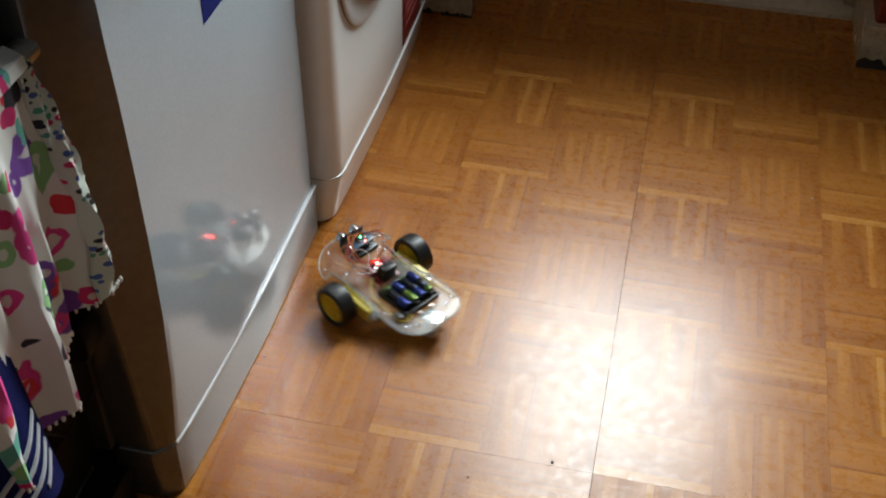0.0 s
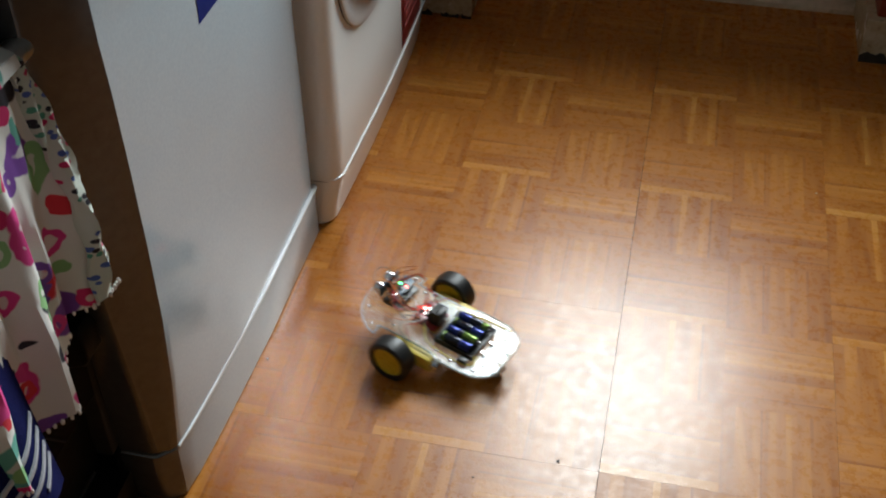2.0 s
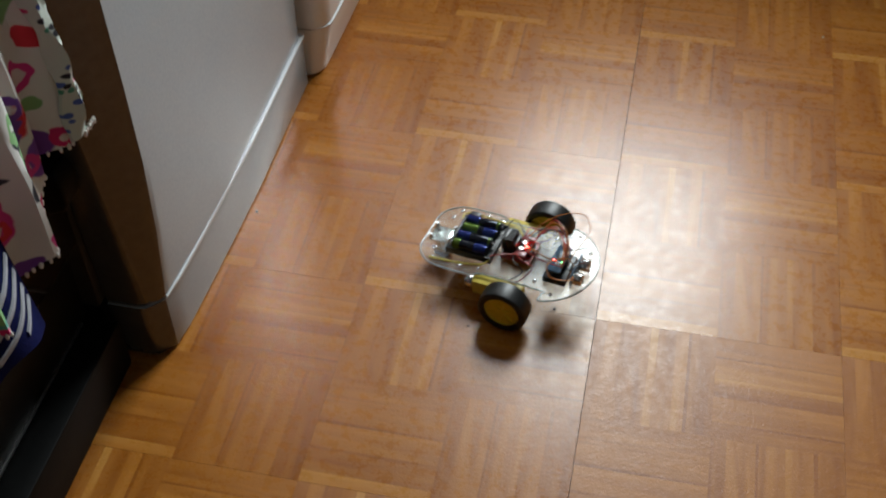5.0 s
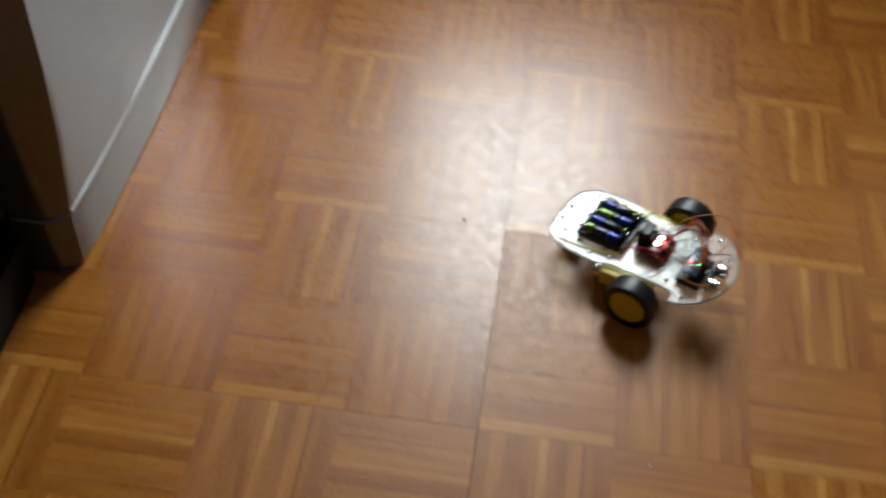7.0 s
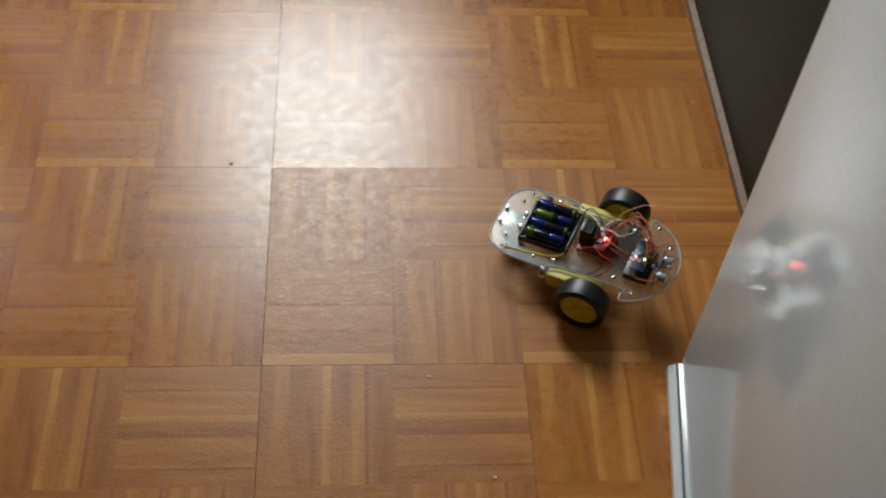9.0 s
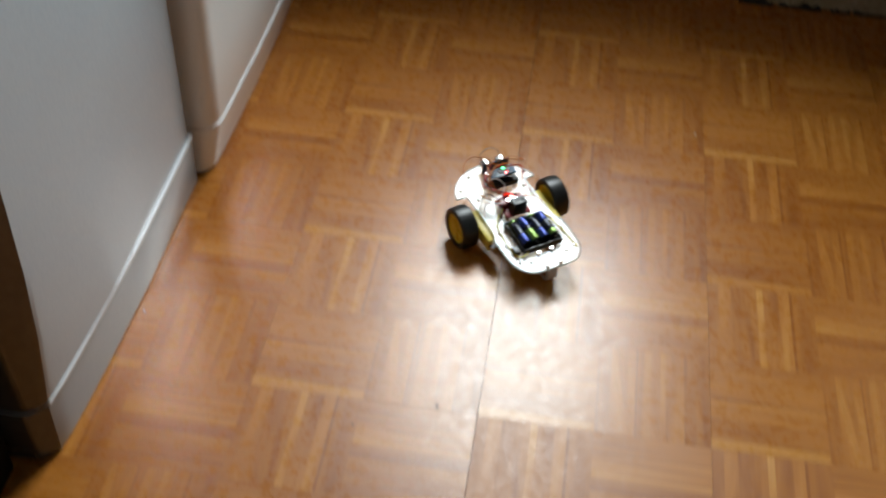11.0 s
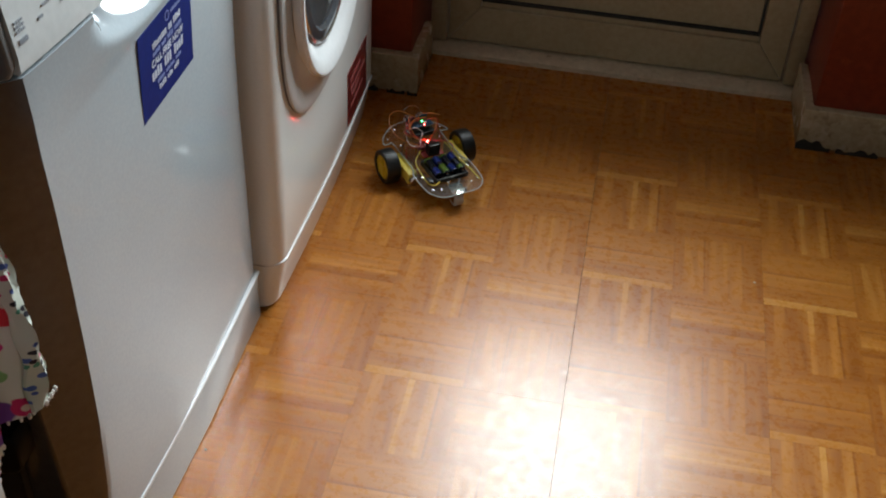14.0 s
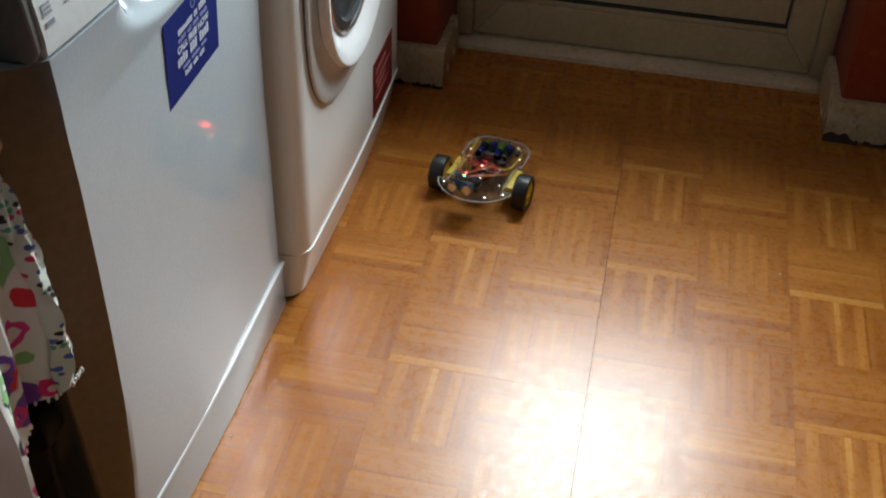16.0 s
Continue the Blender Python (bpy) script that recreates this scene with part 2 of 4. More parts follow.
CRUMB = surface("dark_crumb", (0.02, 0.015, 0.01), (0.05, 0.03, 0.02), 0.9)
CRUMB_W = surface("pale_crumb", (0.7, 0.66, 0.58), (0.8, 0.76, 0.7), 0.8)
GLASS = clear("window_glass", (0.96, 0.98, 0.97))
ACRYLIC_RIM = surface("sawn_acrylic_edge", (0.38, 0.39, 0.36), (0.55, 0.56, 0.53), 0.16, 0.06, fine=300.0, bump=0.1)
ACRYLIC = clear("clear_acrylic", (0.90, 0.92, 0.91), 0.24)
RUBBER = surface("black_tyre_rubber", (0.006, 0.006, 0.006), (0.011, 0.011, 0.011), 0.42, 0.08, scale=40.0, fine=400.0, bump=0.1)
YELLOW = surface("yellow_hub_plastic", (0.62, 0.43, 0.015), (0.72, 0.52, 0.03), 0.38, bump=0.03)
MOTOR_Y = surface("yellow_gearbox_plastic", (0.66, 0.50, 0.06), (0.74, 0.58, 0.10), 0.4, bump=0.03)
BLACKPL = surface("black_plastic", (0.012, 0.012, 0.012), (0.02, 0.02, 0.02), 0.35, bump=0.03)
BATT = surface("battery_wrap_black", (0.012, 0.014, 0.022), (0.02, 0.022, 0.032), 0.16, 0.03, metal=0.6, bump=0.0)
BATT_B = surface("battery_wrap_blue", (0.010, 0.022, 0.13), (0.016, 0.03, 0.18), 0.18, 0.03, metal=0.5, bump=0.0)
BATT_G = surface("battery_wrap_lime", (0.08, 0.14, 0.018), (0.11, 0.18, 0.025), 0.2, 0.03, metal=0.5, bump=0.0)
PCB_RED = surface("red_circuit_board", (0.26, 0.012, 0.012), (0.36, 0.02, 0.018), 0.35, bump=0.05)
PCB_BLUE = surface("blue_circuit_board", (0.012, 0.05, 0.10), (0.02, 0.075, 0.14), 0.3, bump=0.05)
CHROME = surface("plated_metal", (0.70, 0.70, 0.70), (0.80, 0.80, 0.80), 0.2, 0.05, metal=1.0, bump=0.0)
CASTOR_W = surface("pale_grey_nylon", (0.5, 0.48, 0.45), (0.6, 0.58, 0.55), 0.45)
WIRE_R = surface("red_wire", (0.40, 0.02, 0.012), (0.48, 0.03, 0.02), 0.4, bump=0.0)
WIRE_O = surface("orange_wire", (0.52, 0.16, 0.03), (0.6, 0.2, 0.04), 0.4, bump=0.0)
WIRE_K = surface("black_wire", (0.015, 0.012, 0.012), (0.02, 0.02, 0.02), 0.4, bump=0.0)
WIRE_W = surface("white_wire", (0.68, 0.65, 0.62), (0.75, 0.72, 0.7), 0.4, bump=0.0)
WIRE_N = surface("brown_wire", (0.12, 0.05, 0.02), (0.16, 0.07, 0.03), 0.4, bump=0.0)
LED_R = glow("red_led", (1.0, 0.05, 0.04), 60.0)
LED_G = glow("green_led", (0.10, 1.0, 0.30), 12.0)
TOWEL = print_cloth("printed_cotton")
TOWEL_EDGE = dot_cloth("dotted_cotton_border")
NAVY = surface("navy_terry", (0.004, 0.006, 0.045), (0.008, 0.011, 0.075), 0.95, scale=20.0, fine=500.0, bump=0.6, spec=0.08)
STRIPE = surface("white_terry", (0.40, 0.41, 0.46), (0.48, 0.49, 0.54), 0.95, fine=500.0, bump=0.6)
PILE = surface("white_cotton_loop", (0.66, 0.63, 0.60), (0.76, 0.73, 0.70), 0.95, fine=500.0, bump=0.5)


# ---- mesh tools ----
def mesh_of(name, bm, material, smooth=True):
    me = bpy.data.meshes.new(name)
    bmesh.ops.recalc_face_normals(bm, faces=bm.faces)
    bm.to_mesh(me)
    bm.free()
    me.materials.append(material)
    if smooth:
        me.polygons.foreach_set("use_smooth", [True] * len(me.polygons))
        me.set_sharp_from_angle(angle=radians(38))
    return me


def part(name, bm, material, parent=None, label="", smooth=True):
    ob = new(name, mesh_of(name, bm, material, smooth))
    ob.parent = parent
    return tagged(ob, label)


def empty(name, label, category, group="", kind=""):
    ob = new(name)
    ob.empty_display_size = 0.05
    return tagged(ob, label, category, group, kind)


def box(x0, x1, y0, y1, z0, z1, bevel=0.0, seg=2, bm=None):
    bm = bm or bmesh.new()
    vs = [bm.verts.new((x, y, z)) for x in (x0, x1) for y in (y0, y1) for z in (z0, z1)]
    fs = [bm.faces.new([vs[i] for i in q]) for q in ((0, 1, 3, 2), (4, 6, 7, 5), (0, 4, 5, 1), (2, 3, 7, 6), (0, 2, 6, 4), (1, 5, 7, 3))]
    if bevel:
        es = list({e for f in fs for e in f.edges})
        bmesh.ops.bevel(bm, geom=es, offset=bevel, segments=seg, affect="EDGES", profile=0.5)
    return bm


def lathe(profile, seg=32, axis="X", centre=(0, 0, 0), bm=None, close=False):
    """Turns (radius, along) pairs about an axis through centre."""
    bm = bm or bmesh.new()
    rings = []
    c = Vector(centre)
    for r, h in profile:
        ring = []
        for i in range(seg):
            a = 2 * math.pi * i / seg
            u, v = r * math.cos(a), r * math.sin(a)
            p = {"X": (h, u, v), "Y": (u, h, v), "Z": (u, v, h)}[axis]
            ring.append(bm.verts.new(c + Vector(p)))
        rings.append(ring)
    pairs = list(zip(rings, rings[1:])) + ([(rings[-1], rings[0])] if close else [])
    for a, b in pairs:
        for i in range(seg):
            j = (i + 1) % seg
            bm.faces.new((a[i], a[j], b[j], b[i]))
    if not close:
        for ring in (rings[0], rings[-1]):
            bm.faces.new(ring)
    return bm


def prism(points, a0, a1, axis="Z", bevel=0.0, bm=None):
    """A closed outline pushed along an axis. Z: points (x, y); Y: points (x, z)."""
    bm = bm or bmesh.new()
    put = {"Z": lambda p, h: (p[0], p[1], h), "Y": lambda p, h: (p[0], h, p[1]), "X": lambda p, h: (h, p[0], p[1])}[axis]
    lo = [bm.verts.new(put(p, a0)) for p in points]
    hi = [bm.verts.new(put(p, a1)) for p in points]
    n = len(points)
    f0, f1 = bm.faces.new(lo), bm.faces.new(hi)
    for i in range(n):
        bm.faces.new((lo[i], lo[(i + 1) % n], hi[(i + 1) % n], hi[i]))
    if bevel:
        bmesh.ops.bevel(bm, geom=list(f0.edges) + list(f1.edges), offset=bevel, segments=3, affect="EDGES", profile=0.5)
    return bm


def tube(points, r, seg=6, bm=None, steps=6):
    """A round cord through points, smoothed."""
    bm = bm or bmesh.new()
    P = [Vector(p) for p in points]
    path = []
    for i in range(len(P) - 1):
        p0, p1, p2, p3 = P[max(i - 1, 0)], P[i], P[i + 1], P[min(i + 2, len(P) - 1)]
        for s in range(steps):
            t = s / steps
            path.append(0.5 * ((2 * p1) + (p2 - p0) * t + (2 * p0 - 5 * p1 + 4 * p2 - p3) * t * t + (3 * p1 - p0 - 3 * p2 + p3) * t ** 3))
    path.append(P[-1])
    up = Vector((0.31, 0.2, 0.93))
    rings = []
    for i, p in enumerate(path):
        d = (path[min(i + 1, len(path) - 1)] - path[max(i - 1, 0)]).normalized()
        a = d.cross(up).normalized()
        b = d.cross(a)
        rings.append([bm.verts.new(p + r * (a * math.cos(k * math.tau / seg) + b * math.sin(k * math.tau / seg))) for k in range(seg)])
    for a, b in zip(rings, rings[1:]):
        for k in range(seg):
            bm.faces.new((a[k], a[(k + 1) % seg], b[(k + 1) % seg], b[k]))
    bm.faces.new(rings[0])
    bm.faces.new(rings[-1])
    return bm


def bars(name, rows, put, material, parent, thick=0.0005):
    """Unreadable writing as plain bars: rows of (a0, a1, b0, b1) on a face."""
    for a0, a1, b0, b1 in rows:
        bm = bmesh.new()
        vs = [bm.verts.new(put(a, b, h)) for h in (0.0, thick) for a, b in ((a0, b0), (a1, b0), (a1, b1), (a0, b1))]
        for q in ((0, 1, 2, 3), (4, 5, 6, 7), (0, 1, 5, 4), (1, 2, 6, 5), (2, 3, 7, 6), (3, 0, 4, 7)):
            bm.faces.new([vs[i] for i in q])
        part(name, bm, material, parent, smooth=False)


# ---- the room ----
DOOR_Y, WALL_Y = 1.63, 1.432
X0, X1, Y0, TOP = -1.16, 1.22, -2.1, 2.4


def room():
    fl = new("floor", mesh_of("floor", box(X0, X1, Y0, 1.80, -0.06, -0.0018), SCREED, False))
    tagged(fl, "wood-effect parquet vinyl tile floor, worn and glossy", "floor", kind="structure")
    for name, b, m in (
        ("wall_west", (X0 - 0.1, X0, Y0, WALL_Y + 0.3, -0.06, TOP), DULL),
        ("wall_east", (X1, X1 + 0.1, Y0, WALL_Y + 0.3, -0.06, TOP), DULL),
        ("wall_south", (X0 - 0.1, X1 + 0.1, Y0 - 0.1, Y0, -0.06, TOP), DULL),
    ):
        tagged(new(name, mesh_of(name, box(*b), m, False)), "unseen kitchen wall, dark grey to cut bounced light", "wall", kind="structure")
    bm = box(X0, -0.405, WALL_Y, WALL_Y + 0.3, -0.06, TOP, 0.006)
    box(0.397, X1, WALL_Y, WALL_Y + 0.3, -0.06, TOP, 0.006, bm=bm)
    box(-0.405, 0.397, WALL_Y + 0.001, WALL_Y + 0.3, 2.06, TOP, bm=bm)
    tagged(new("wall_north", mesh_of("wall_north", bm, TERRA)), "dark terracotta painted wall around the back door", "wall", kind="structure")
    tagged(new("ceiling", mesh_of("ceiling", box(X0 - 0.1, X1 + 0.1, Y0 - 0.1, WALL_Y + 0.3, TOP, TOP + 0.1), CEIL, False)), "unseen ceiling, kept dark to cut bounced light", "ceiling", kind="structure")
    # skirting with chipped dark foot, returning into the door reveal
    for name, pts in (
        ("baseboard_west", [(-0.63, WALL_Y), (-0.63, WALL_Y - 0.018), (-0.387, WALL_Y - 0.018), (-0.387, 1.575), (-0.405, 1.575), (-0.405, WALL_Y)]),
        ("baseboard_east", [(X1, WALL_Y), (X1, WALL_Y - 0.018), (0.379, WALL_Y - 0.018), (0.379, 1.60), (0.397, 1.60), (0.397, WALL_Y)]),
    ):
        b = tagged(new(name, mesh_of(name, prism(pts, 0.004, 0.09, "Z", 0.003), CREAM)), "cream painted skirting board, chipped and grimy at the foot", "baseboard", kind="structure")
        rnd = random.Random(5)
        xs = [p[0] for p in pts]
        lo, hi = min(xs), min(max(xs), 0.75)
        x = lo
        while x < hi - 0.02:
            w = rnd.uniform(0.03, 0.09)
            h = rnd.choice((0.010, 0.016, 0.026))
            x2 = min(x + w, hi)
            n = 9
            top = [(x + (x2 - x) * k / n, h * rnd.uniform(0.25, 1.0)) for k in range(n + 1)]
            part("scuff", prism([(x, 0.0)] + top + [(x2, 0.0)], WALL_Y - 0.0195, WALL_Y - 0.0178, "Y"), GRIME, b, "black scuffed chip", smooth=False)
            x = x2 + rnd.uniform(0.0, 0.03)


def back_door():
    d = empty("door_1", "white plastic back door with glazed upper half, closed", "door", kind="structure")
    y0, y1 = DOOR_Y, DOOR_Y + 0.06
    xo0, xo1, xi0, xi1 = -0.40, 0.392, -0.295, 0.293
    # fixed frame
    for b in ((xo0, -0.365, y0 - 0.012, y1, 0.022, 2.05), (0.357, xo1, y0 - 0.012, y1, 0.022, 2.05), (-0.365, 0.357, y0 - 0.012, y1, 2.01, 2.05)):
        part("frame", box(*b, 0.004), UPVC, d)
    # leaf: mitred stiles and rails
    zb, zt, zi0, zi1 = 0.024, 2.005, 0.106, 1.97
    a0, a1 = -0.362, 0.354
    for pts in (
        [(a0, zb), (a1, zb), (xi1, zi0), (xi0, zi0)],
        [(a0, zt), (a1, zt), (xi1, zi1), (xi0, zi1)],
        [(a0, zb + 0.001), (xi0, zi0 + 0.001), (xi0, zi1 - 0.001), (a0, zt - 0.001)],
        [(a1, zb + 0.001), (xi1, zi0 + 0.001), (xi1, zi1 - 0.001), (a1, zt - 0.001)],
    ):
        part("stile", prism(pts, y0, y1, "Y", 0.0022), UPVC, d)
    part("mid_rail", box(xi0, xi1, y0, y1, 0.80, 0.885, 0.003), UPVC, d)
    part("bead", box(xi0 + 0.0005, xi1 - 0.0005, y0 + 0.006, y0 + 0.016, zi0 + 0.0005, zi0 + 0.012, 0.002), UPVC, d)
    part("gasket", box(xi0 + 0.001, xi1 - 0.001, y0 + 0.006, y0 + 0.0163, zi0 + 0.0122, zi0 + 0.0175), GASKET, d, "black rubber gasket")
    for s in (xi0 + 0.001, xi1 - 0.0055):
        part("gasket", box(s, s + 0.0045, y0 + 0.006, y0 + 0.0163, zi0 + 0.0177, 0.798), GASKET, d, "black rubber gasket")
    part("panel", box(xi0 + 0.0003, xi1 - 0.0003, y0 + 0.0165, y0 + 0.04, zi0 + 0.0003, 0.7995), UPVC, d, "flat white infill panel")
    p = part("pane", box(xi0 + 0.002, xi1 - 0.002, y0 + 0.02, y0 + 0.026, 0.887, zi1 - 0.002), GLASS, d, "clear window pane")
    p.visible_shadow = False
    part("threshold", prism([(DOOR_Y - 0.036, 0.0), (DOOR_Y - 0.036, 0.010), (DOOR_Y - 0.026, 0.016), (DOOR_Y + 0.06, 0.020), (DOOR_Y + 0.06, 0.0)], -0.404, 0.396, "X", 0.0015), SILL, d, "worn cream painted threshold strip")
    g = new("ground", mesh_of("ground", box(-40, 40, 1.81, 80, -0.25, -0.2), surface("concrete_yard", (0.28, 0.27, 0.25), (0.36, 0.35, 0.33), 0.9), False))
    tagged(g, "pale concrete yard outside the back door", "ground", kind="structure")


# ---- appliances ----
def dishwasher():
    d = empty("dishwasher", "white freestanding dishwasher with blue sticker and grey-sided body", "dishwasher")
    ya, yb = 0.144, 0.699
    part("cabinet", box(-1.09, -0.5765, ya - 0.018, yb - 0.004, 0.095, 0.84, 0.005), DARKSTEEL, d, "dark steel side panels")
    part("plinth", box(-1.08, -0.577, ya - 0.012, yb - 0.01, 0.0, 0.094), BLACK, d, "black recessed base")
    # door: shallow bow in profile, soft vertical edges
    zs = [0.0960, 0.12, 0.20, 0.30, 0.40, 0.50, 0.60, 0.655] + [0.662 + 0.082 * k / 20 for k in range(21)]
    xs = [float(np.interp(z, (0.096, 0.12, 0.2, 0.3, 0.4, 0.5, 0.6, 0.66, 0.7, 0.744), (-0.4972, -0.4970, -0.4978, -0.499, -0.5005, -0.500, -0.498, -0.496, -0.4955, -0.4965))) for z in zs]

    def swell(y):
        """The fascia and the top of the door bow forward in plan."""
        return 0.016 * max(0.0, 1 - ((y - 0.43) / 0.275) ** 2)

    bm = bmesh.new()
    rows = []
    r = 0.022

    def scoop(y, z):
        """Depth of the pocket handle: a crescent rim, then a short curved fall."""
        u = (y - 0.43) / 0.155
        if abs(u) >= 1:
            return 0.0
        rim = 0.744 - 0.070 * math.sqrt(1 - u * u)
        t = min(1.0, max(0.0, (z - rim) / 0.040))
        return 0.040 * t ** 1.3 * min(1.0, (1 - u * u) * 2.5)

    for x, z in zip(xs, zs):
        edge = x - 0.011 * max(0.0, 1 - (z - 0.09) / 0.17)
        back = float(np.interp(z, (0.09, 0.35, 0.55), (-0.522, -0.535, -0.544)))
        yw = float(np.interp(z, (0.09, 0.35, 0.55), (0.140, 0.128, 0.1155)))
        ey = float(np.interp(z, (0.09, 0.2, 0.3, 0.4, 0.5, 0.58, 0.66, 0.75), (0.159, 0.168, 0.173, 0.177, 0.175, 0.171, 0.161, 0.157)))
        ring = [(-0.575, yw), (back - 0.012, yw), (back - 0.003, yw + 0.003), (back, yw + 0.0067), ((edge + back) / 2 + 0.002, (ey + yw) / 2), (edge, ey)]
        for k in range(1, 48):
            y = ey + (yb - ey - r) * k / 48
            ring.append((edge + (x - edge) * min(1.0, k / 18.0) ** 0.7 + 0.0015 * math.sin(math.pi * k / 48) + swell(y) * max(0.0, (z - 0.66) / 0.084) - scoop(y, z), y))
        for k in range(0, 9):
            a = math.pi / 2 * k / 8
            ring.append((x - r + r * math.cos(a), yb - r + r * math.sin(a)))
        ring.append((-0.575, yb))
        rows.append([bm.verts.new((px, py, z)) for px, py in ring])
    n = len(rows[0])
    for a, b in zip(rows, rows[1:]):
        for i in range(n):
            bm.faces.new((a[i], a[(i + 1) % n], b[(i + 1) % n], b[i]))
    bm.faces.new(rows[0])
    bm.faces.new(rows[-1])
    # faces turned to either side take a second, much darker grey material
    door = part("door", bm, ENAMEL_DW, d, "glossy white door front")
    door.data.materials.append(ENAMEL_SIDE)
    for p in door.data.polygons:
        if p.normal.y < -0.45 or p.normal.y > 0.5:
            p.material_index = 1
    door.data.set_sharp_from_angle(angle=radians(30))
    bm = bmesh.new()
    section = [(-0.55, 0.7465), (-0.508, 0.7465), (-0.4985, 0.7465), (-0.4965, 0.7485), (-0.4965, 0.763), (-0.506, 0.838), (-0.512, 0.842), (-0.55, 0.842)]
    rows = []
    for k in range(25):
        y = 0.1565 + (yb - 0.014 - 0.1565) * k / 24
        rows.append([bm.verts.new((px + (swell(y) if px > -0.54 else 0.0), y, z)) for px, z in section])
    for a, b in zip(rows, rows[1:]):
        for i in range(len(section)):
            j = (i + 1) % len(section)
            bm.faces.new((a[i], a[j], b[j], b[i]))
    bm.faces.new(rows[0])
    bm.faces.new(rows[-1])
    part("control_panel", bm, PLASTIC_W, d, "white bowed control panel")
    for y in (ya - 0.0005, yb - 0.0135):
        part("end_cap", prism([(-0.552, 0.744), (-0.512, 0.744), (-0.502, 0.748), (-0.4985, 0.757), (-0.5075, 0.840), (-0.552, 0.843)], y, y + 0.0125, "Y", 0.003), PLASTIC_G, d, "grey plastic end cap")
    part("lid", box(-1.09, -0.492, ya, yb, 0.845, 0.872, 0.006), PLASTIC_W, d, "white top")
    pts = [(-0.575, 0.138), (-0.534, 0.138), (-0.526, 0.140), (-0.522, 0.1445), (-0.5105, 0.1560), (-0.5085, 0.1595)]
    pts += [(-0.5085 + 0.0135 * (k / 9) ** 0.6, 0.1595 + 0.3 * k / 9) for k in range(1, 10)]
    pts += [(-0.4945, yb - 0.008), (-0.497, yb - 0.002), (-0.575, yb)]
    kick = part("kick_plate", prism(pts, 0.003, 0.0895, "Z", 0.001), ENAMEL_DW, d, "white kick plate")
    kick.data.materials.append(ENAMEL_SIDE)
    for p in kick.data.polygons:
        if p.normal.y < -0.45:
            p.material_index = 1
    lip = [(p[0] + 0.0030, p[1]) for p in pts[5:-1]] + [(-0.53, yb - 0.004), (-0.53, 0.162)]
    part("kick_ledge", prism(lip, 0.0905, 0.0952, "Z", 0.0016), RING_W, d, "bright white ledge strip")
    part("shadow_gap", prism([(p[0] - 0.003 if p[0] > -0.57 else p[0], p[1] + (0.003 if p[1] < 0.16 else -0.001)) for p in pts], 0.0895, 0.0910, "Z"), PLASTIC_G, d, "dark joint above the kick plate")
    # sticker
    st = part("sticker", box(-0.4996, -0.4990, 0.377, 0.531, 0.558, 0.664), LABEL_BLUE, d, "blue service sticker with white lettering")
    st.matrix_basis = Matrix.Translation((-0.4948, 0.45, 0.615)) @ Matrix.Rotation(radians(2.4), 4, "Y") @ Matrix.Translation((0.4990, -0.45, -0.615))
    put = lambda a, b, h: (-0.4990 + h, 0.377 + a, 0.558 + b)
    rnd = random.Random(12)

    def words(a0, a1, b0, b1, n, gaps, ink):
        """A line of writing as one narrow bar a character, with wider gaps between words."""
        w = (a1 - a0) / n
        bars("lettering", [(a0 + w * k + 0.16 * w, a0 + w * (k + 1) - 0.2 * w, b0, b1 - (b1 - b0) * rnd.choice((0, 0, 0.2))) for k in range(n) if k not in gaps], put, ink, st)

    words(0.036, 0.094, 0.0745, 0.0815, 11, (8,), INK_W)
    words(0.098, 0.120, 0.0755, 0.0835, 4, (), INK_W)
    words(0.036, 0.122, 0.0655, 0.0705, 20, (5, 9, 14), INK_PALE)
    words(0.030, 0.124, 0.0375, 0.0495, 13, (4, 8), INK_W)
    words(0.044, 0.116, 0.0285, 0.0325, 17, (5, 12), INK_PALE)
    words(0.048, 0.108, 0.0185, 0.0245, 12, (4, 8), INK_W)
    words(0.092, 0.128, 0.0915, 0.0955, 8, (), INK_PALE)
    emblem = lathe([(0.0048, -0.0002), (0.0062, -0.0002), (0.0062, 0.0004), (0.0048, 0.0004)], 20, "X", (-0.4990, 0.377 + 0.082, 0.558 + 0.0935), close=True)
    part("emblem", emblem, INK_PALE, st, "pale ring mark")
    txt = bpy.data.curves.new("slogan", "FONT")
    txt.body, txt.size, txt.align_x, txt.extrude, txt.offset = "CALL FREE NOW", 0.0122, "CENTER", 0.0002, 0.00018
    slogan = new("slogan_curve", txt)
    me = bpy.data.meshes.new_from_object(slogan.evaluated_get(bpy.context.evaluated_depsgraph_get()))
    bpy.data.objects.remove(slogan)
    me.materials.clear()
    me.materials.append(INK_W)
    sl = new("slogan", me)
    sl.parent = st
    sl.matrix_basis = Matrix.Translation((-0.4986, 0.377 + 0.078, 0.558 + 0.0535)) @ Matrix(((0, 0, 1, 0), (1, 0, 0, 0), (0, 1, 0, 0), (0, 0, 0, 1)))
    tagged(sl, "white printed words")
    # markings on the control panel
    def put2(a, b, h):
        z = 0.768 + b
        return (-0.4965 - (z - 0.763) * 0.1267 + swell(a) + 0.0004 + h, a, z)
    marks = [(0.164 + 0.0032 * (k % 4), 0.1662 + 0.0032 * (k % 4), 0.014 + 0.004 * (k // 4), 0.0165 + 0.004 * (k // 4)) for k in range(12)]
    marks += [(0.164 + 0.0026 * k, 0.1658 + 0.0026 * k, 0.004, 0.0085) for k in range(5)]
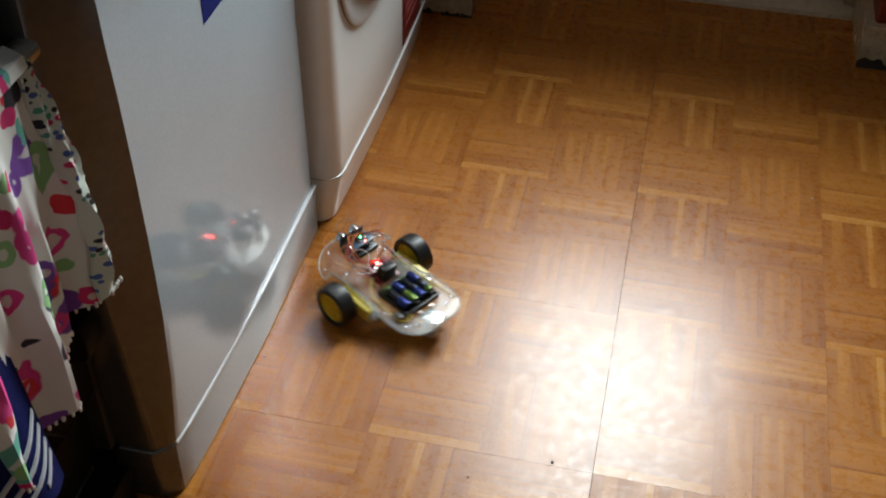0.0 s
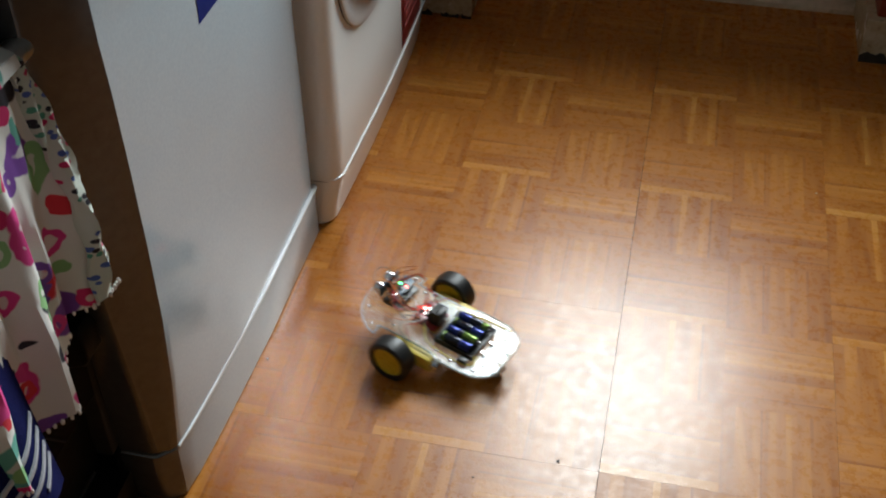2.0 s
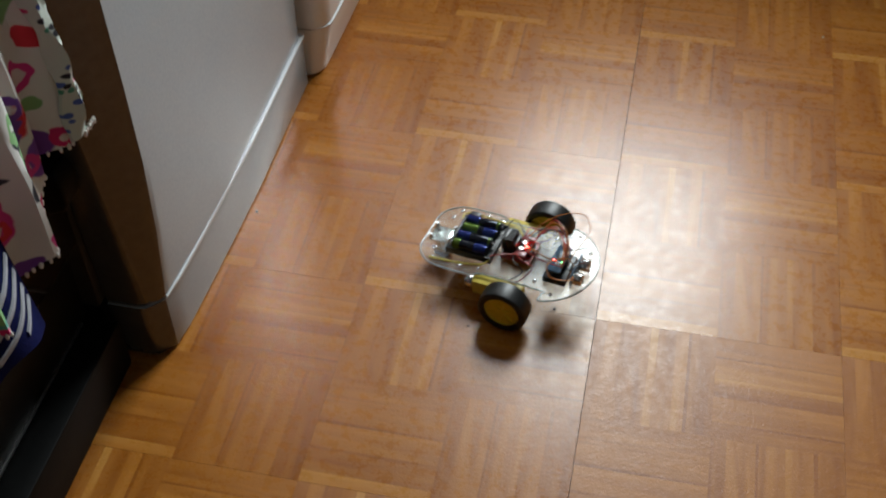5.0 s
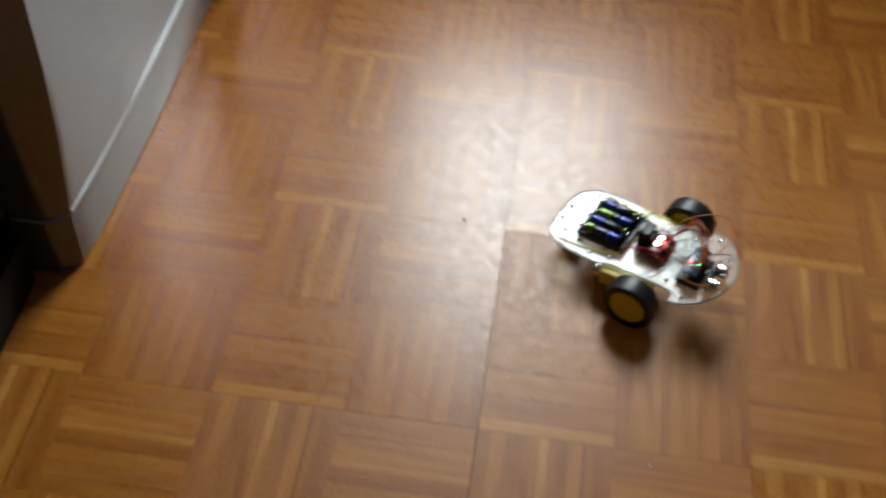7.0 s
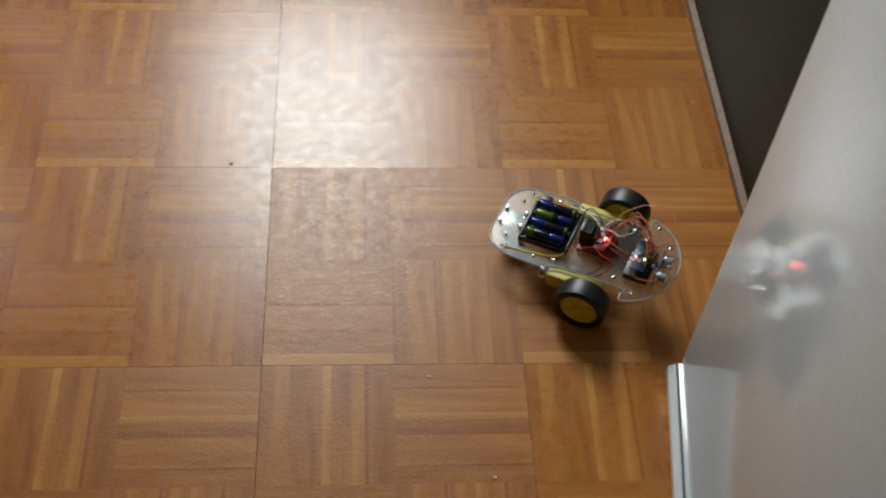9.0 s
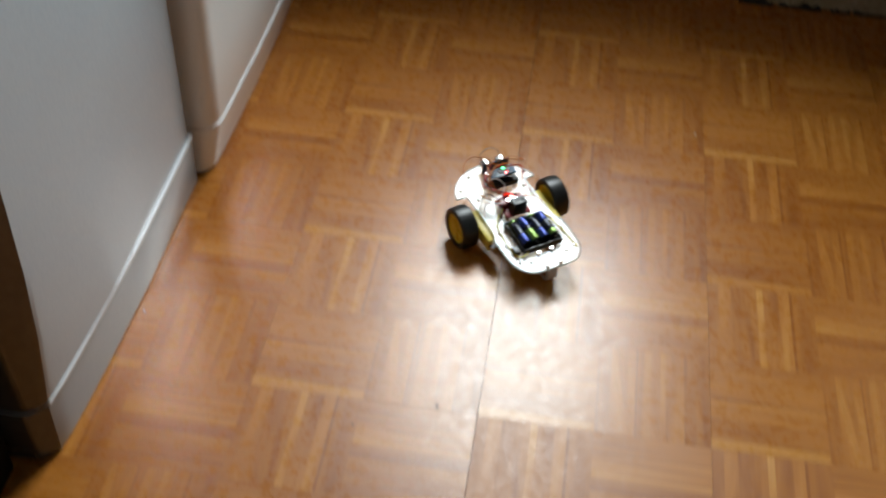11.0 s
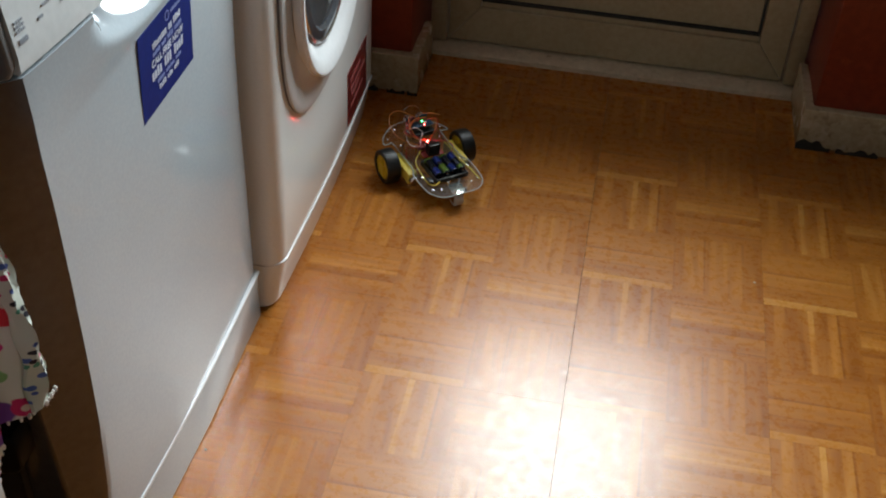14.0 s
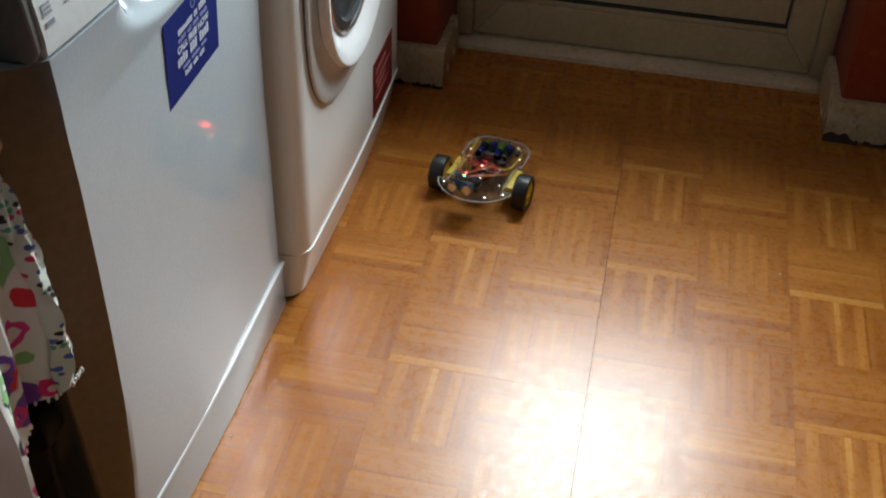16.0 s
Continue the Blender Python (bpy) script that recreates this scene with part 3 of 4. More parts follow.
    for y0, z0, n in ((0.196, 0.012, 3), (0.206, 0.020, 6), (0.206, 0.028, 6), (0.206, 0.036, 5), (0.233, 0.012, 4), (0.246, 0.022, 3), (0.262, 0.024, 6), (0.262, 0.032, 6)):
        marks += [(y0 + 0.0028 * k, y0 + 0.0018 + 0.0028 * k, z0, z0 + 0.0024) for k in range(n)]
    bars("marking", marks, put2, INK_GREY, d)


def washing_machine():
    w = empty("washing_machine", "white front-loading washing machine with round chrome-edged door", "washing machine")
    ya, yb = 0.712, 1.334

    def outline(x, r, bow, back):
        pts = [(back, ya), (x - r, ya)]
        pts += [(x - r + r * math.sin(math.pi / 2 * k / 6), ya + r * 1.4 - r * 1.4 * math.cos(math.pi / 2 * k / 6)) for k in range(1, 7)]
        pts += [(x + bow * math.sin(math.pi * k / 10), ya + r * 1.4 + (yb - ya - r * 2.2) * k / 10) for k in range(1, 10)]
        pts += [(x - r + r * math.cos(math.pi / 2 * k / 6), yb - r * 0.8 + r * 0.8 * math.sin(math.pi / 2 * k / 6)) for k in range(0, 7)]
        return pts + [(back, yb)]

    def slab(rings):
        bm = bmesh.new()
        rows = [[bm.verts.new((p[0], p[1], z)) for p in outline(x + 0.007, 0.025, 0.006, -0.534)] for z, x in rings]
        n = len(rows[0])
        for a, b in zip(rows, rows[1:]):
            for i in range(n):
                bm.faces.new((a[i], a[(i + 1) % n], b[(i + 1) % n], b[i]))
        bm.faces.new(rows[0])
        bm.faces.new(rows[-1])
        return bm

    part("cabinet", box(-1.07, -0.535, ya + 0.004, yb - 0.004, 0.012, 0.84, 0.004), ENAMEL, w)
    part("front_panel", slab(((0.0925, -0.4690), (0.095, -0.4685), (0.20, -0.4685), (0.45, -0.4685), (0.70, -0.4695), (0.71, -0.472))), ENAMEL, w, "glossy white bowed front")
    part("kick_plate", slab(((0.003, -0.4840), (0.045, -0.4770), (0.085, -0.4705), (0.0885, -0.4705))), ENAMEL, w, "white kick plate")
    part("kick_seam", slab(((0.0885, -0.4712), (0.0900, -0.4712))), PLASTIC_G, w, "thin grey joint")
    part("kick_ledge", slab(((0.0892, -0.4690), (0.0900, -0.4668), (0.0918, -0.4668), (0.0925, -0.4690))), RING_W, w, "bright white edge of the kick plate")
    part("top_panel", slab(((0.713, -0.473), (0.716, -0.471), (0.834, -0.475), (0.838, -0.478))), PLASTIC_W, w, "white control fascia")
    part("lid", box(-1.07, -0.49, ya, yb, 0.842, 0.866, 0.006), PLASTIC_W, w, "white top")
    cy, cz, fx = 0.985, 0.518, -0.4552
    # raised surround: a rounded square that swells towards the door
    bm = bmesh.new()
    rings = []
    for sc, h in ((1.0, -0.012), (1.0, 0.0005), (0.992, 0.0016), (0.95, 0.0020), (0.88, 0.0026), (0.82, 0.0036), (0.80, 0.008), (0.77, 0.011), (0.76, 0.0005)):
        ring = []
        for k in range(64):
            a = math.tau * k / 64
            c, q = math.cos(a), math.sin(a)
            rr = 0.236 * sc / (abs(c) ** 3.1 + abs(q) ** 3.1) ** (1 / 3.1)
            ring.append(bm.verts.new((fx + h, cy + rr * c, cz + rr * q)))
        rings.append(ring)
    for a, b in zip(rings, rings[1:]):
        for k in range(64):
            bm.faces.new((a[k], a[(k + 1) % 64], b[(k + 1) % 64], b[k]))
    bm.faces.new(rings[0])
    bm.faces.new(rings[-1])
    part("surround", bm, RECESS, w, "pale grey moulded door surround")
    part("surround_joint", prism([(cy + 0.2367 * math.cos(t) / (abs(math.cos(t)) ** 3.1 + abs(math.sin(t)) ** 3.1) ** (1 / 3.1), cz + 0.2367 * math.sin(t) / (abs(math.cos(t)) ** 3.1 + abs(math.sin(t)) ** 3.1) ** (1 / 3.1)) for t in [math.tau * k / 64 for k in range(64)]], fx - 0.012, fx - 0.0030, "X"), PLASTIC_G, w, "dark joint round the surround")
    door = part("door", lathe([(0.186, 0.006), (0.187, 0.017), (0.184, 0.0215), (0.179, 0.0218), (0.160, 0.0135), (0.143, 0.0045), (0.139, 0.003), (0.139, 0.001), (0.178, 0.001)], 64, "X", (fx, cy - 0.018, cz - 0.01), close=True), RING_W, w, "round white door ring")
    part("trim_ring", lathe([(0.131, 0.002), (0.137, 0.003), (0.1385, 0.006), (0.135, 0.0085), (0.131, 0.005)], 64, "X", (fx, cy - 0.018, cz - 0.01), close=True), CHROME, door, "chromed inner ring")
    part("porthole", lathe([(0.132, 0.004), (0.131, 0.008), (0.118, 0.010), (0.112, 0.004), (0.108, 0.0035), (0.080, 0.008), (0.040, 0.011), (0.002, 0.012), (0.002, 0.003), (0.132, 0.003)], 64, "X", (fx - 0.001, cy - 0.018, cz - 0.01)), DARKGLASS, door, "dark bowl-shaped porthole glass")
    lab = part("energy_label", prism([(1.108, 0.104), (1.262, 0.100), (1.262, 0.210), (1.108, 0.214)], -0.459, -0.4538, "X"), LABEL_RED, w, "dark red printed label")
    lab.matrix_basis = Matrix.Translation((-0.4550, 1.108, 0)) @ Matrix.Rotation(radians(1.3), 4, "Z") @ Matrix.Translation((0.4538, -1.108, 0))
    put = lambda a, b, h: (-0.4538 + h, 1.108 + a, 0.106 + b)
    bars("lettering", [(0.02, 0.10, 0.078, 0.086), (0.02, 0.13, 0.060, 0.066), (0.03, 0.09, 0.044, 0.052), (0.02, 0.12, 0.026, 0.032)], put, INK_ROSE, lab)


def cooker():
    c = empty("cooker", "black freestanding cooker with dark glass oven door and steel handle", "cooker")
    ya, yb = -0.47, 0.128
    part("body", box(-1.12, -0.615, ya, yb, 0.0, 0.88, 0.004), BLACK, c)
    # plinth set forward so its black stands in for shade on the floor
    part("plinth", box(-0.614, -0.556, ya + 0.006, yb - 0.004, 0.0, 0.078, 0.002), BLACK, c, "black plinth")
    part("drawer_front", box(-0.614, -0.596, ya + 0.003, yb - 0.003, 0.08, 0.20, 0.004), BLACK, c, "black storage drawer front")
    part("drawer_trim", box(-0.596, -0.5935, ya + 0.02, yb - 0.02, 0.083, 0.086), STEEL, c, "thin steel trim line")
    door = part("oven_door", box(-0.614, -0.575, ya + 0.003, yb - 0.003, 0.211, 0.745, 0.003), BLACKGLASS, c, "dark glass oven door, floor reflection tinted in")
    part("handle", tube([(-0.552, ya + 0.03, 0.672), (-0.552, -0.17, 0.672), (-0.552, yb + 0.006, 0.672)], 0.013, 20), STEEL, door, "round brushed steel handle bar")
    for y in (ya + 0.06, yb - 0.045):
        part("bracket", tube([(-0.576, y, 0.672), (-0.566, y, 0.672), (-0.556, y, 0.672)], 0.007, 10), STEEL, door, "steel handle bracket")
    part("hinge_block", prism([(-0.576, 0.285), (-0.556, 0.292), (-0.549, 0.303), (-0.549, 0.335), (-0.556, 0.345), (-0.576, 0.348)], 0.092, yb - 0.002, "Y", 0.003), BLACK, door, "black moulded hinge block")
    part("control_fascia", box(-0.614, -0.590, ya + 0.003, yb - 0.003, 0.752, 0.872, 0.004), BLACK, c, "black control fascia")
    for k in range(5):
        part("knob", lathe([(0.019, 0.0), (0.019, 0.012), (0.015, 0.022), (0.003, 0.023)], 20, "X", (-0.590, ya + 0.08 + 0.11 * k, 0.81)), BLACKPL, c)
    part("hob", box(-1.12, -0.585, ya, yb, 0.885, 0.90, 0.004), BLACK, c, "black hob top")


def cloth_sheet(ys, top, low, shape, thick):
    """A hanging sheet: for each y a column from top to low(y); shape(y, s) gives x. Front and back skins, closed round the rim."""
    bm = bmesh.new()
    uvl = bm.loops.layers.uv.new("UVMap")
    m = 34
    skins = []
    uvs = {}
    for side in (0, 1):
        cols = []
        for y in ys:
            col = []
            for k in range(m + 1):
                s = k / m
                yy, z = y(s) if callable(y) else y, top + (low(y) - top) * s
                v = bm.verts.new((shape(yy, s) - side * thick, yy, z))
                uvs[v] = (yy, z)
                col.append(v)
            cols.append(col)
        skins.append(cols)

    def face(vs):
        f = bm.faces.new(vs)
        for lp in f.loops:
            lp[uvl].uv = uvs[lp.vert]

    for cols in skins:
        for a, b in zip(cols, cols[1:]):
            for k in range(m):
                face((a[k], b[k], b[k + 1], a[k + 1]))
    f, b = skins
    for i in range(len(ys) - 1):
        face((f[i][m], f[i + 1][m], b[i + 1][m], b[i][m]))
        face((f[i][0], f[i + 1][0], b[i + 1][0], b[i][0]))
    for k in range(m):
        face((f[0][k], f[0][k + 1], b[0][k + 1], b[0][k]))
        face((f[-1][k], f[-1][k + 1], b[-1][k + 1], b[-1][k]))
    return bm


def towels():
    rod_x, rod_z = -0.552, 0.674
    t = empty("tea_towel", "white tea towel with bright printed shapes draped over the oven handle", "towel")

    def low(y):
        if y > 0.055:
            return 0.392 + (y - 0.055) * 0.28
        if y > 0.015:
            return 0.345 + (y - 0.015) * 1.17
        return 0.338 + 0.012 * math.sin(y * 31)

    def shape(y, s):
        fold = 0.014 * math.sin(y * 62 + 0.6 + 0.9 * s) + 0.009 * math.sin(y * 131 + 2.0 * s) + 0.004 * math.sin(y * 240 - 5.0 * s)
        belly = 0.006 * math.sin(min(1, s * 1.3) * math.pi / 2)
        return rod_x + 0.013 + (fold + 0.006) * min(1, 0.12 + 1.2 * s) * 0.8 + belly

    yl = [-0.33 + 0.43 * k / 70 for k in range(71)]
    part("cloth", cloth_sheet(yl, rod_z + 0.004, low, shape, 0.003), TOWEL, t, "white printed cotton")
    # dotted border along the free edge, a little proud, flaring towards the corner
    def bshape(y, s):
        return shape(y, s) + 0.003
    bm = bmesh.new()
    uvl = bm.loops.layers.uv.new("UVMap")
    uvs = {}
    cols = []
    for k in range(30):
        s = k / 29
        z = rod_z + 0.002 + (0.405 - rod_z) * s
        y1 = 0.100 + 0.030 * s
        y0 = y1 - 0.022 - 0.026 * s ** 3
        row = []
        for j in range(7):
            y = y0 + (y1 - y0) * j / 6
            for side in (0, 1):
                v = bm.verts.new((bshape(y, s) + 0.003 * math.sin(j * 1.6 + k * 0.9) + 0.005 * s - side * 0.004, y, z))
                uvs[v] = (y, z)
                row.append(v)
        cols.append(row)
    for a, b in zip(cols, cols[1:]):
        for j in range(6):
            for side in (0, 1):
                i = 2 * j + side
                f = bm.faces.new((a[i], a[i + 2], b[i + 2], b[i]))
        bm.faces.new((a[0], a[1], b[1], b[0]))
        bm.faces.new((a[12], a[13], b[13], b[12]))
    for row in (cols[0], cols[-1]):
        for j in range(6):
            bm.faces.new((row[2 * j], row[2 * j + 1], row[2 * j + 3], row[2 * j + 2]))
    for f in bm.faces:
        for lp in f.loops:
            lp[uvl].uv = uvs[lp.vert]
    part("border", bm, TOWEL_EDGE, t, "dotted cotton border")
    # loop fringe along the bottom edge
    bm = bmesh.new()
    rnd = random.Random(3)
    y = -0.30
    while y < 0.125:
        yy = min(y, 0.098)
        z = low(yy) + (0.0 if y < 0.098 else 0.002)
        x = shape(yy, 1.0) - 0.001 + (0.006 if y > 0.098 else 0)
        r = rnd.uniform(0.0016, 0.0026)
        lathe([(0.0003, -2.6 * r), (r * 0.8, -1.9 * r), (r, -0.6 * r), (r * 0.7, r * 0.6), (0.0004, 1.2 * r)], 7, "Z", (x, y, z - 0.001), bm=bm)
        y += rnd.uniform(0.0045, 0.0065)
    tagged(part("fringe", bm, PILE, t, "white loop fringe"), kind="stuff")
    # the part over the bar and down behind
    pts = [(rod_x + 0.016, rod_z), (rod_x + 0.013, rod_z + 0.010), (rod_x, rod_z + 0.0155), (rod_x - 0.013, rod_z + 0.010), (rod_x - 0.016, rod_z), (rod_x - 0.017, 0.55), (rod_x - 0.020, 0.55), (rod_x - 0.019, rod_z + 0.001), (rod_x - 0.015, rod_z + 0.013), (rod_x, rod_z + 0.0185), (rod_x + 0.016, rod_z + 0.012), (rod_x + 0.019, rod_z)]
    ob = part("fold", prism(pts, -0.33, 0.092, "Y"), TOWEL, t, "cloth folded over the bar")
    me = ob.data
    lay = me.uv_layers.new(name="UVMap")
    for lp in me.loops:
        co = me.vertices[lp.vertex_index].co
        lay.data[lp.index].uv = (co.y, co.z + co.x)
    # navy towel behind it
    n = empty("striped_towel", "navy blue terry towel with white stripes hanging on the oven handle", "towel")

    def nshape(y, s):
        return rod_x + 0.017 + 0.010 * s + 0.008 * math.sin(y * 55) * s - 0.010 + 0.035 * max(0, s - 0.35)

    yn = [-0.36 + 0.318 * k / 40 for k in range(41)]
    nl = lambda y: 0.290 + 0.012 * math.sin(y * 45)
    part("cloth", cloth_sheet(yn, rod_z - 0.012, nl, nshape, 0.006), NAVY, n)
    for z0 in (0.388, 0.368, 0.348, 0.332):
        bm = bmesh.new()
        k = 0
        ring0 = None
        for y in yn[1:-1]:
            zz = z0 + 0.42 * (y + 0.04)
            s = (rod_z - zz) / (rod_z - 0.290)
            x = nshape(y, min(1, s))
            ring = [bm.verts.new((x + dx, y, zz + dz)) for dx, dz in ((0.0002, -0.004), (0.0022, -0.003), (0.0022, 0.003), (0.0002, 0.004))]
            if zz < 0.312:
                for v in ring:
                    bm.verts.remove(v)
                continue
            if ring0:
                for i in range(4):
                    bm.faces.new((ring0[i], ring0[(i + 1) % 4], ring[(i + 1) % 4], ring[i]))
            ring0 = ring
        part("stripe", bm, STRIPE, n, "white woven stripe")


def fridge():
    f = empty("refrigerator", "pale grey glossy refrigerator with rounded bottom edge strip", "refrigerator")
    part("cabinet", box(0.038, 0.58, -0.58, -0.008, 0.012, 0.855, 0.006), ENAMEL_FRIDGE, f)
    part("door", box(-0.003, 0.036, -0.58, 0.0, 0.034, 0.84, 0.006, 3), ENAMEL_FRIDGE, f, "flat glossy pale grey door")
    part("kick_strip", prism([(0.036, 0.0), (-0.012, 0.0), (-0.017, 0.005), (-0.017, 0.014), (-0.008, 0.022), (0.036, 0.026)], -0.58, -0.004, "Y", 0.0015), ENAMEL_FRIDGE, f, "pale rounded kick strip")
    part("seal", box(-0.002, 0.034, -0.579, -0.003, 0.0265, 0.0335), ENAMEL_FRIDGE, f, "pale door seal")
    part("groove", box(-0.0095, -0.007, -0.579, -0.006, 0.0215, 0.0235), PLASTIC_G, f, "grey groove line")
    f.matrix_basis = pose(0.490, -0.012, 0, 0, 0, -7.0)


def base_cabinet():
    c = empty("kitchen_cabinet", "dark green-grey kitchen base unit with brown floor trim", "cabinet")
    part("carcass", box(0.645, 1.19, 0.15, 0.75, 0.0, 0.86, 0.003), GREENBOARD, c)
    part("door", box(0.622, 0.641, 0.153, 0.747, 0.012, 0.82, 0.003), GREENBOARD, c, "plain dark green-grey door panel")
    part("floor_trim", prism([(0.6215, 0.0), (0.612, 0.0), (0.6135, 0.008), (0.6215, 0.012)], 0.152, 0.86, "Y", 0.001), TRIMWOOD, c, "brown wooden floor bead")
    part("handle", tube([(0.622, 0.66, 0.70), (0.606, 0.66, 0.70), (0.606, 0.72, 0.70), (0.622, 0.72, 0.70)], 0.004, 8), BLACKPL, c)
    n = empty("corner_cabinet", "black-fronted low unit beside the back door wall", "cabinet")
    part("carcass", box(0.672, 1.19, 0.762, 1.38, 0.0, 0.86, 0.003), BLACK, n)
    part("plinth", box(0.660, 0.671, 0.765, 1.377, 0.0, 0.10, 0.001), BLACK, n, "black plinth")


def crumbs():
    rnd = random.Random(9)
    for name, x, y, r, m in (
        ("crumb", -0.054, 0.311, 0.0022, CRUMB), ("crumb", -0.158, 0.262, 0.0016, CRUMB), ("crumb", 0.291, 0.967, 0.0022, CRUMB_W),
        ("crumb", 0.193, -0.017, 0.0016, CRUMB_W), ("crumb", 0.261, -0.147, 0.0018, CRUMB_W), ("crumb", -0.486, 0.407, 0.0022, CRUMB_W), ("crumb", 0.585, 0.43, 0.0016, CRUMB_W),
    ):
        bm = bmesh.new()
        bmesh.ops.create_icosphere(bm, subdivisions=1, radius=r)
        for v in bm.verts:
            v.co = Vector((v.co.x * rnd.uniform(0.7, 1.3), v.co.y * rnd.uniform(0.7, 1.3), v.co.z * 0.6 + r * 0.45))
        ob = new(name, mesh_of(name, bm, m))
        ob.location = (x, y, 0.0)
        tagged(ob, "tiny pale crumb lying on the vinyl floor" if m is CRUMB_W else "tiny dark crumb lying on the vinyl floor", "crumb", "crumbs on the floor")


# ---- the robot car: x to its right, y ahead, z up, origin on the floor under the axle ----
WHEEL_R, HALF = 0.0325, 0.079


def wheel(car, side):
    w = part("wheel", lathe([(0.0235, -0.010), (0.0235, 0.010), (0.0215, 0.0115), (0.019, 0.0095), (0.006, 0.0095), (0.006, -0.0095), (0.019, -0.0095), (0.0215, -0.0115)], 36, "X", close=True), YELLOW, car, "yellow plastic hub")
    part("tyre", lathe([(0.0238, -0.0125), (0.0290, -0.0135), (0.0318, -0.0115), (0.0325, -0.007), (0.0325, 0.007), (0.0318, 0.0115), (0.0290, 0.0135), (0.0238, 0.0125)], 40, "X", close=True), RUBBER, w, "black rubber tyre")
    part("axle_cap", lathe([(0.0055, -0.012), (0.0058, -0.008), (0.0058, 0.008), (0.0055, 0.012)], 16, "X"), YELLOW, w)
    for s in (-1, 1):
        for k in range(6):
            a = math.tau * k / 6
            bm = box(-0.0012, 0.0012, 0.006, 0.0195, -0.0016, 0.0016)
            bmesh.ops.rotate(bm, verts=bm.verts, matrix=Matrix.Rotation(a, 3, "X"))
            bmesh.ops.translate(bm, verts=bm.verts, vec=(s * 0.0104, 0, 0))
            part("spoke", bm, YELLOW, w, smooth=False)
    w.matrix_basis = pose(side * HALF, 0, WHEEL_R)
    return w


def robot_car():
    car = empty("robot_car", "small two-wheeled robot car on a clear acrylic chassis with wires", "robot")
    half = [(0.0, -0.138), (0.026, -0.138), (0.040, -0.133), (0.050, -0.122), (0.056, -0.106), (0.057, -0.060), (0.050, -0.040), (0.050, 0.036), (0.056, 0.040), (0.066, 0.040)]
    half += [(0.070 * math.cos(a), 0.022 + 0.070 * math.sin(a)) for a in [math.pi / 2 * k / 12 for k in range(3, 13)]]
    outline = half + [(-x, y) for x, y in reversed(half[1:-1])]
    plate = part("chassis_plate", prism(outline, 0.0460, 0.0490, "Z", 0.0006), ACRYLIC, car, "clear acrylic chassis plate", smooth=False)
    part("plate_rim", tube([(x * 1.012, y * 1.008, 0.0476) for x, y in outline + outline[:1]], 0.0011, 6), ACRYLIC_RIM, car, "pale glinting cut edge of the plate")
    # screw heads and slots
    for x, y in ((-0.046, -0.112), (0.046, -0.112), (-0.048, -0.075), (0.048, -0.075), (-0.044, -0.05), (0.044, -0.05), (-0.040, 0.025), (0.040, 0.025), (-0.03, -0.118), (0.03, -0.118), (-0.055, 0.052), (0.055, 0.052), (0.0, 0.082), (-0.03, 0.074)):
        part("screw", lathe([(0.0026, 0.0), (0.0024, 0.0012), (0.0012, 0.0018), (0.0003, 0.0019)], 10, "Z", (x, y, 0.0492)), CHROME, car)
    # gear motors
    for s in (-1, 1):
        m = part("gear_motor", box(min(s * 0.044, s * 0.063), max(s * 0.044, s * 0.063), -0.052, 0.014, 0.0215, 0.0435, 0.002), MOTOR_Y, car, "yellow gear motor housing")
        part("motor_can", lathe([(0.0085, -0.063), (0.0092, -0.061), (0.0092, -0.0535), (0.0085, -0.0525)], 18, "Y", (s * 0.0535, 0, 0.0325)), CHROME, m, "plated motor can")
        part("axle", lathe([(0.0027, min(s * 0.0635, s * 0.07)), (0.0027, max(s * 0.0635, s * 0.07))], 10, "X", (0, 0, WHEEL_R)), CASTOR_W, m)
        part("motor_bracket", box(min(s * 0.0405, s * 0.0435), max(s * 0.0405, s * 0.0435), -0.03, 0.006, 0.022, 0.0458, 0.0006), ACRYLIC, car, "clear acrylic motor bracket")
    # castor
    c = part("castor", box(-0.014, 0.014, -0.136, -0.104, 0.0425, 0.0455, 0.001), CHROME, car, "plated castor mount")
    part("fork", box(-0.0105, -0.009, -0.130, -0.114, 0.020, 0.0424, 0.0004), CHROME, c)
    part("fork", box(0.009, 0.0105, -0.130, -0.114, 0.020, 0.0424, 0.0004), CHROME, c)
    part("castor_wheel", lathe([(0.011, -0.0085), (0.0128, -0.007), (0.0128, 0.007), (0.011, 0.0085)], 24, "X", (0, -0.122, 0.0226)), CASTOR_W, c, "pale grey castor wheel")
    for x, y in ((-0.011, -0.133), (0.011, -0.133), (-0.011, -0.107), (0.011, -0.107)):
        part("post", lathe([(0.0028, 0.0455), (0.0028, 0.0515), (0.0022, 0.053)], 8, "Z", (x, y, 0)), CHROME, c)
    # battery box with four cells
    b = part("battery_holder", box(-0.0325, 0.0325, -0.1015, -0.0385, 0.0492, 0.0535, 0.001), BLACKPL, car, "black battery holder")
    for x0, x1, y0, y1 in ((-0.0325, -0.0308, -0.1015, -0.0385), (0.0308, 0.0325, -0.1015, -0.0385), (-0.0305, 0.0305, -0.1015, -0.0985), (-0.0305, 0.0305, -0.0415, -0.0385)):
        part("holder_wall", box(x0, x1, y0, y1, 0.0538, 0.0585, 0.0005), BLACKPL, b)
    for k in range(4):
        x = -0.0231 + 0.0154 * k
        flip = -1 if k % 2 else 1
        cell = part("battery", lathe([(0.0066, -0.0238), (0.0070, -0.0230), (0.0070, 0.0230), (0.0066, 0.0238)], 20, "Y", (x, -0.070, 0.0612)), BATT, b, "dark foil-wrapped AA cell")
        lime = (0.004, 0.021, 0.003, 0.009)[k]
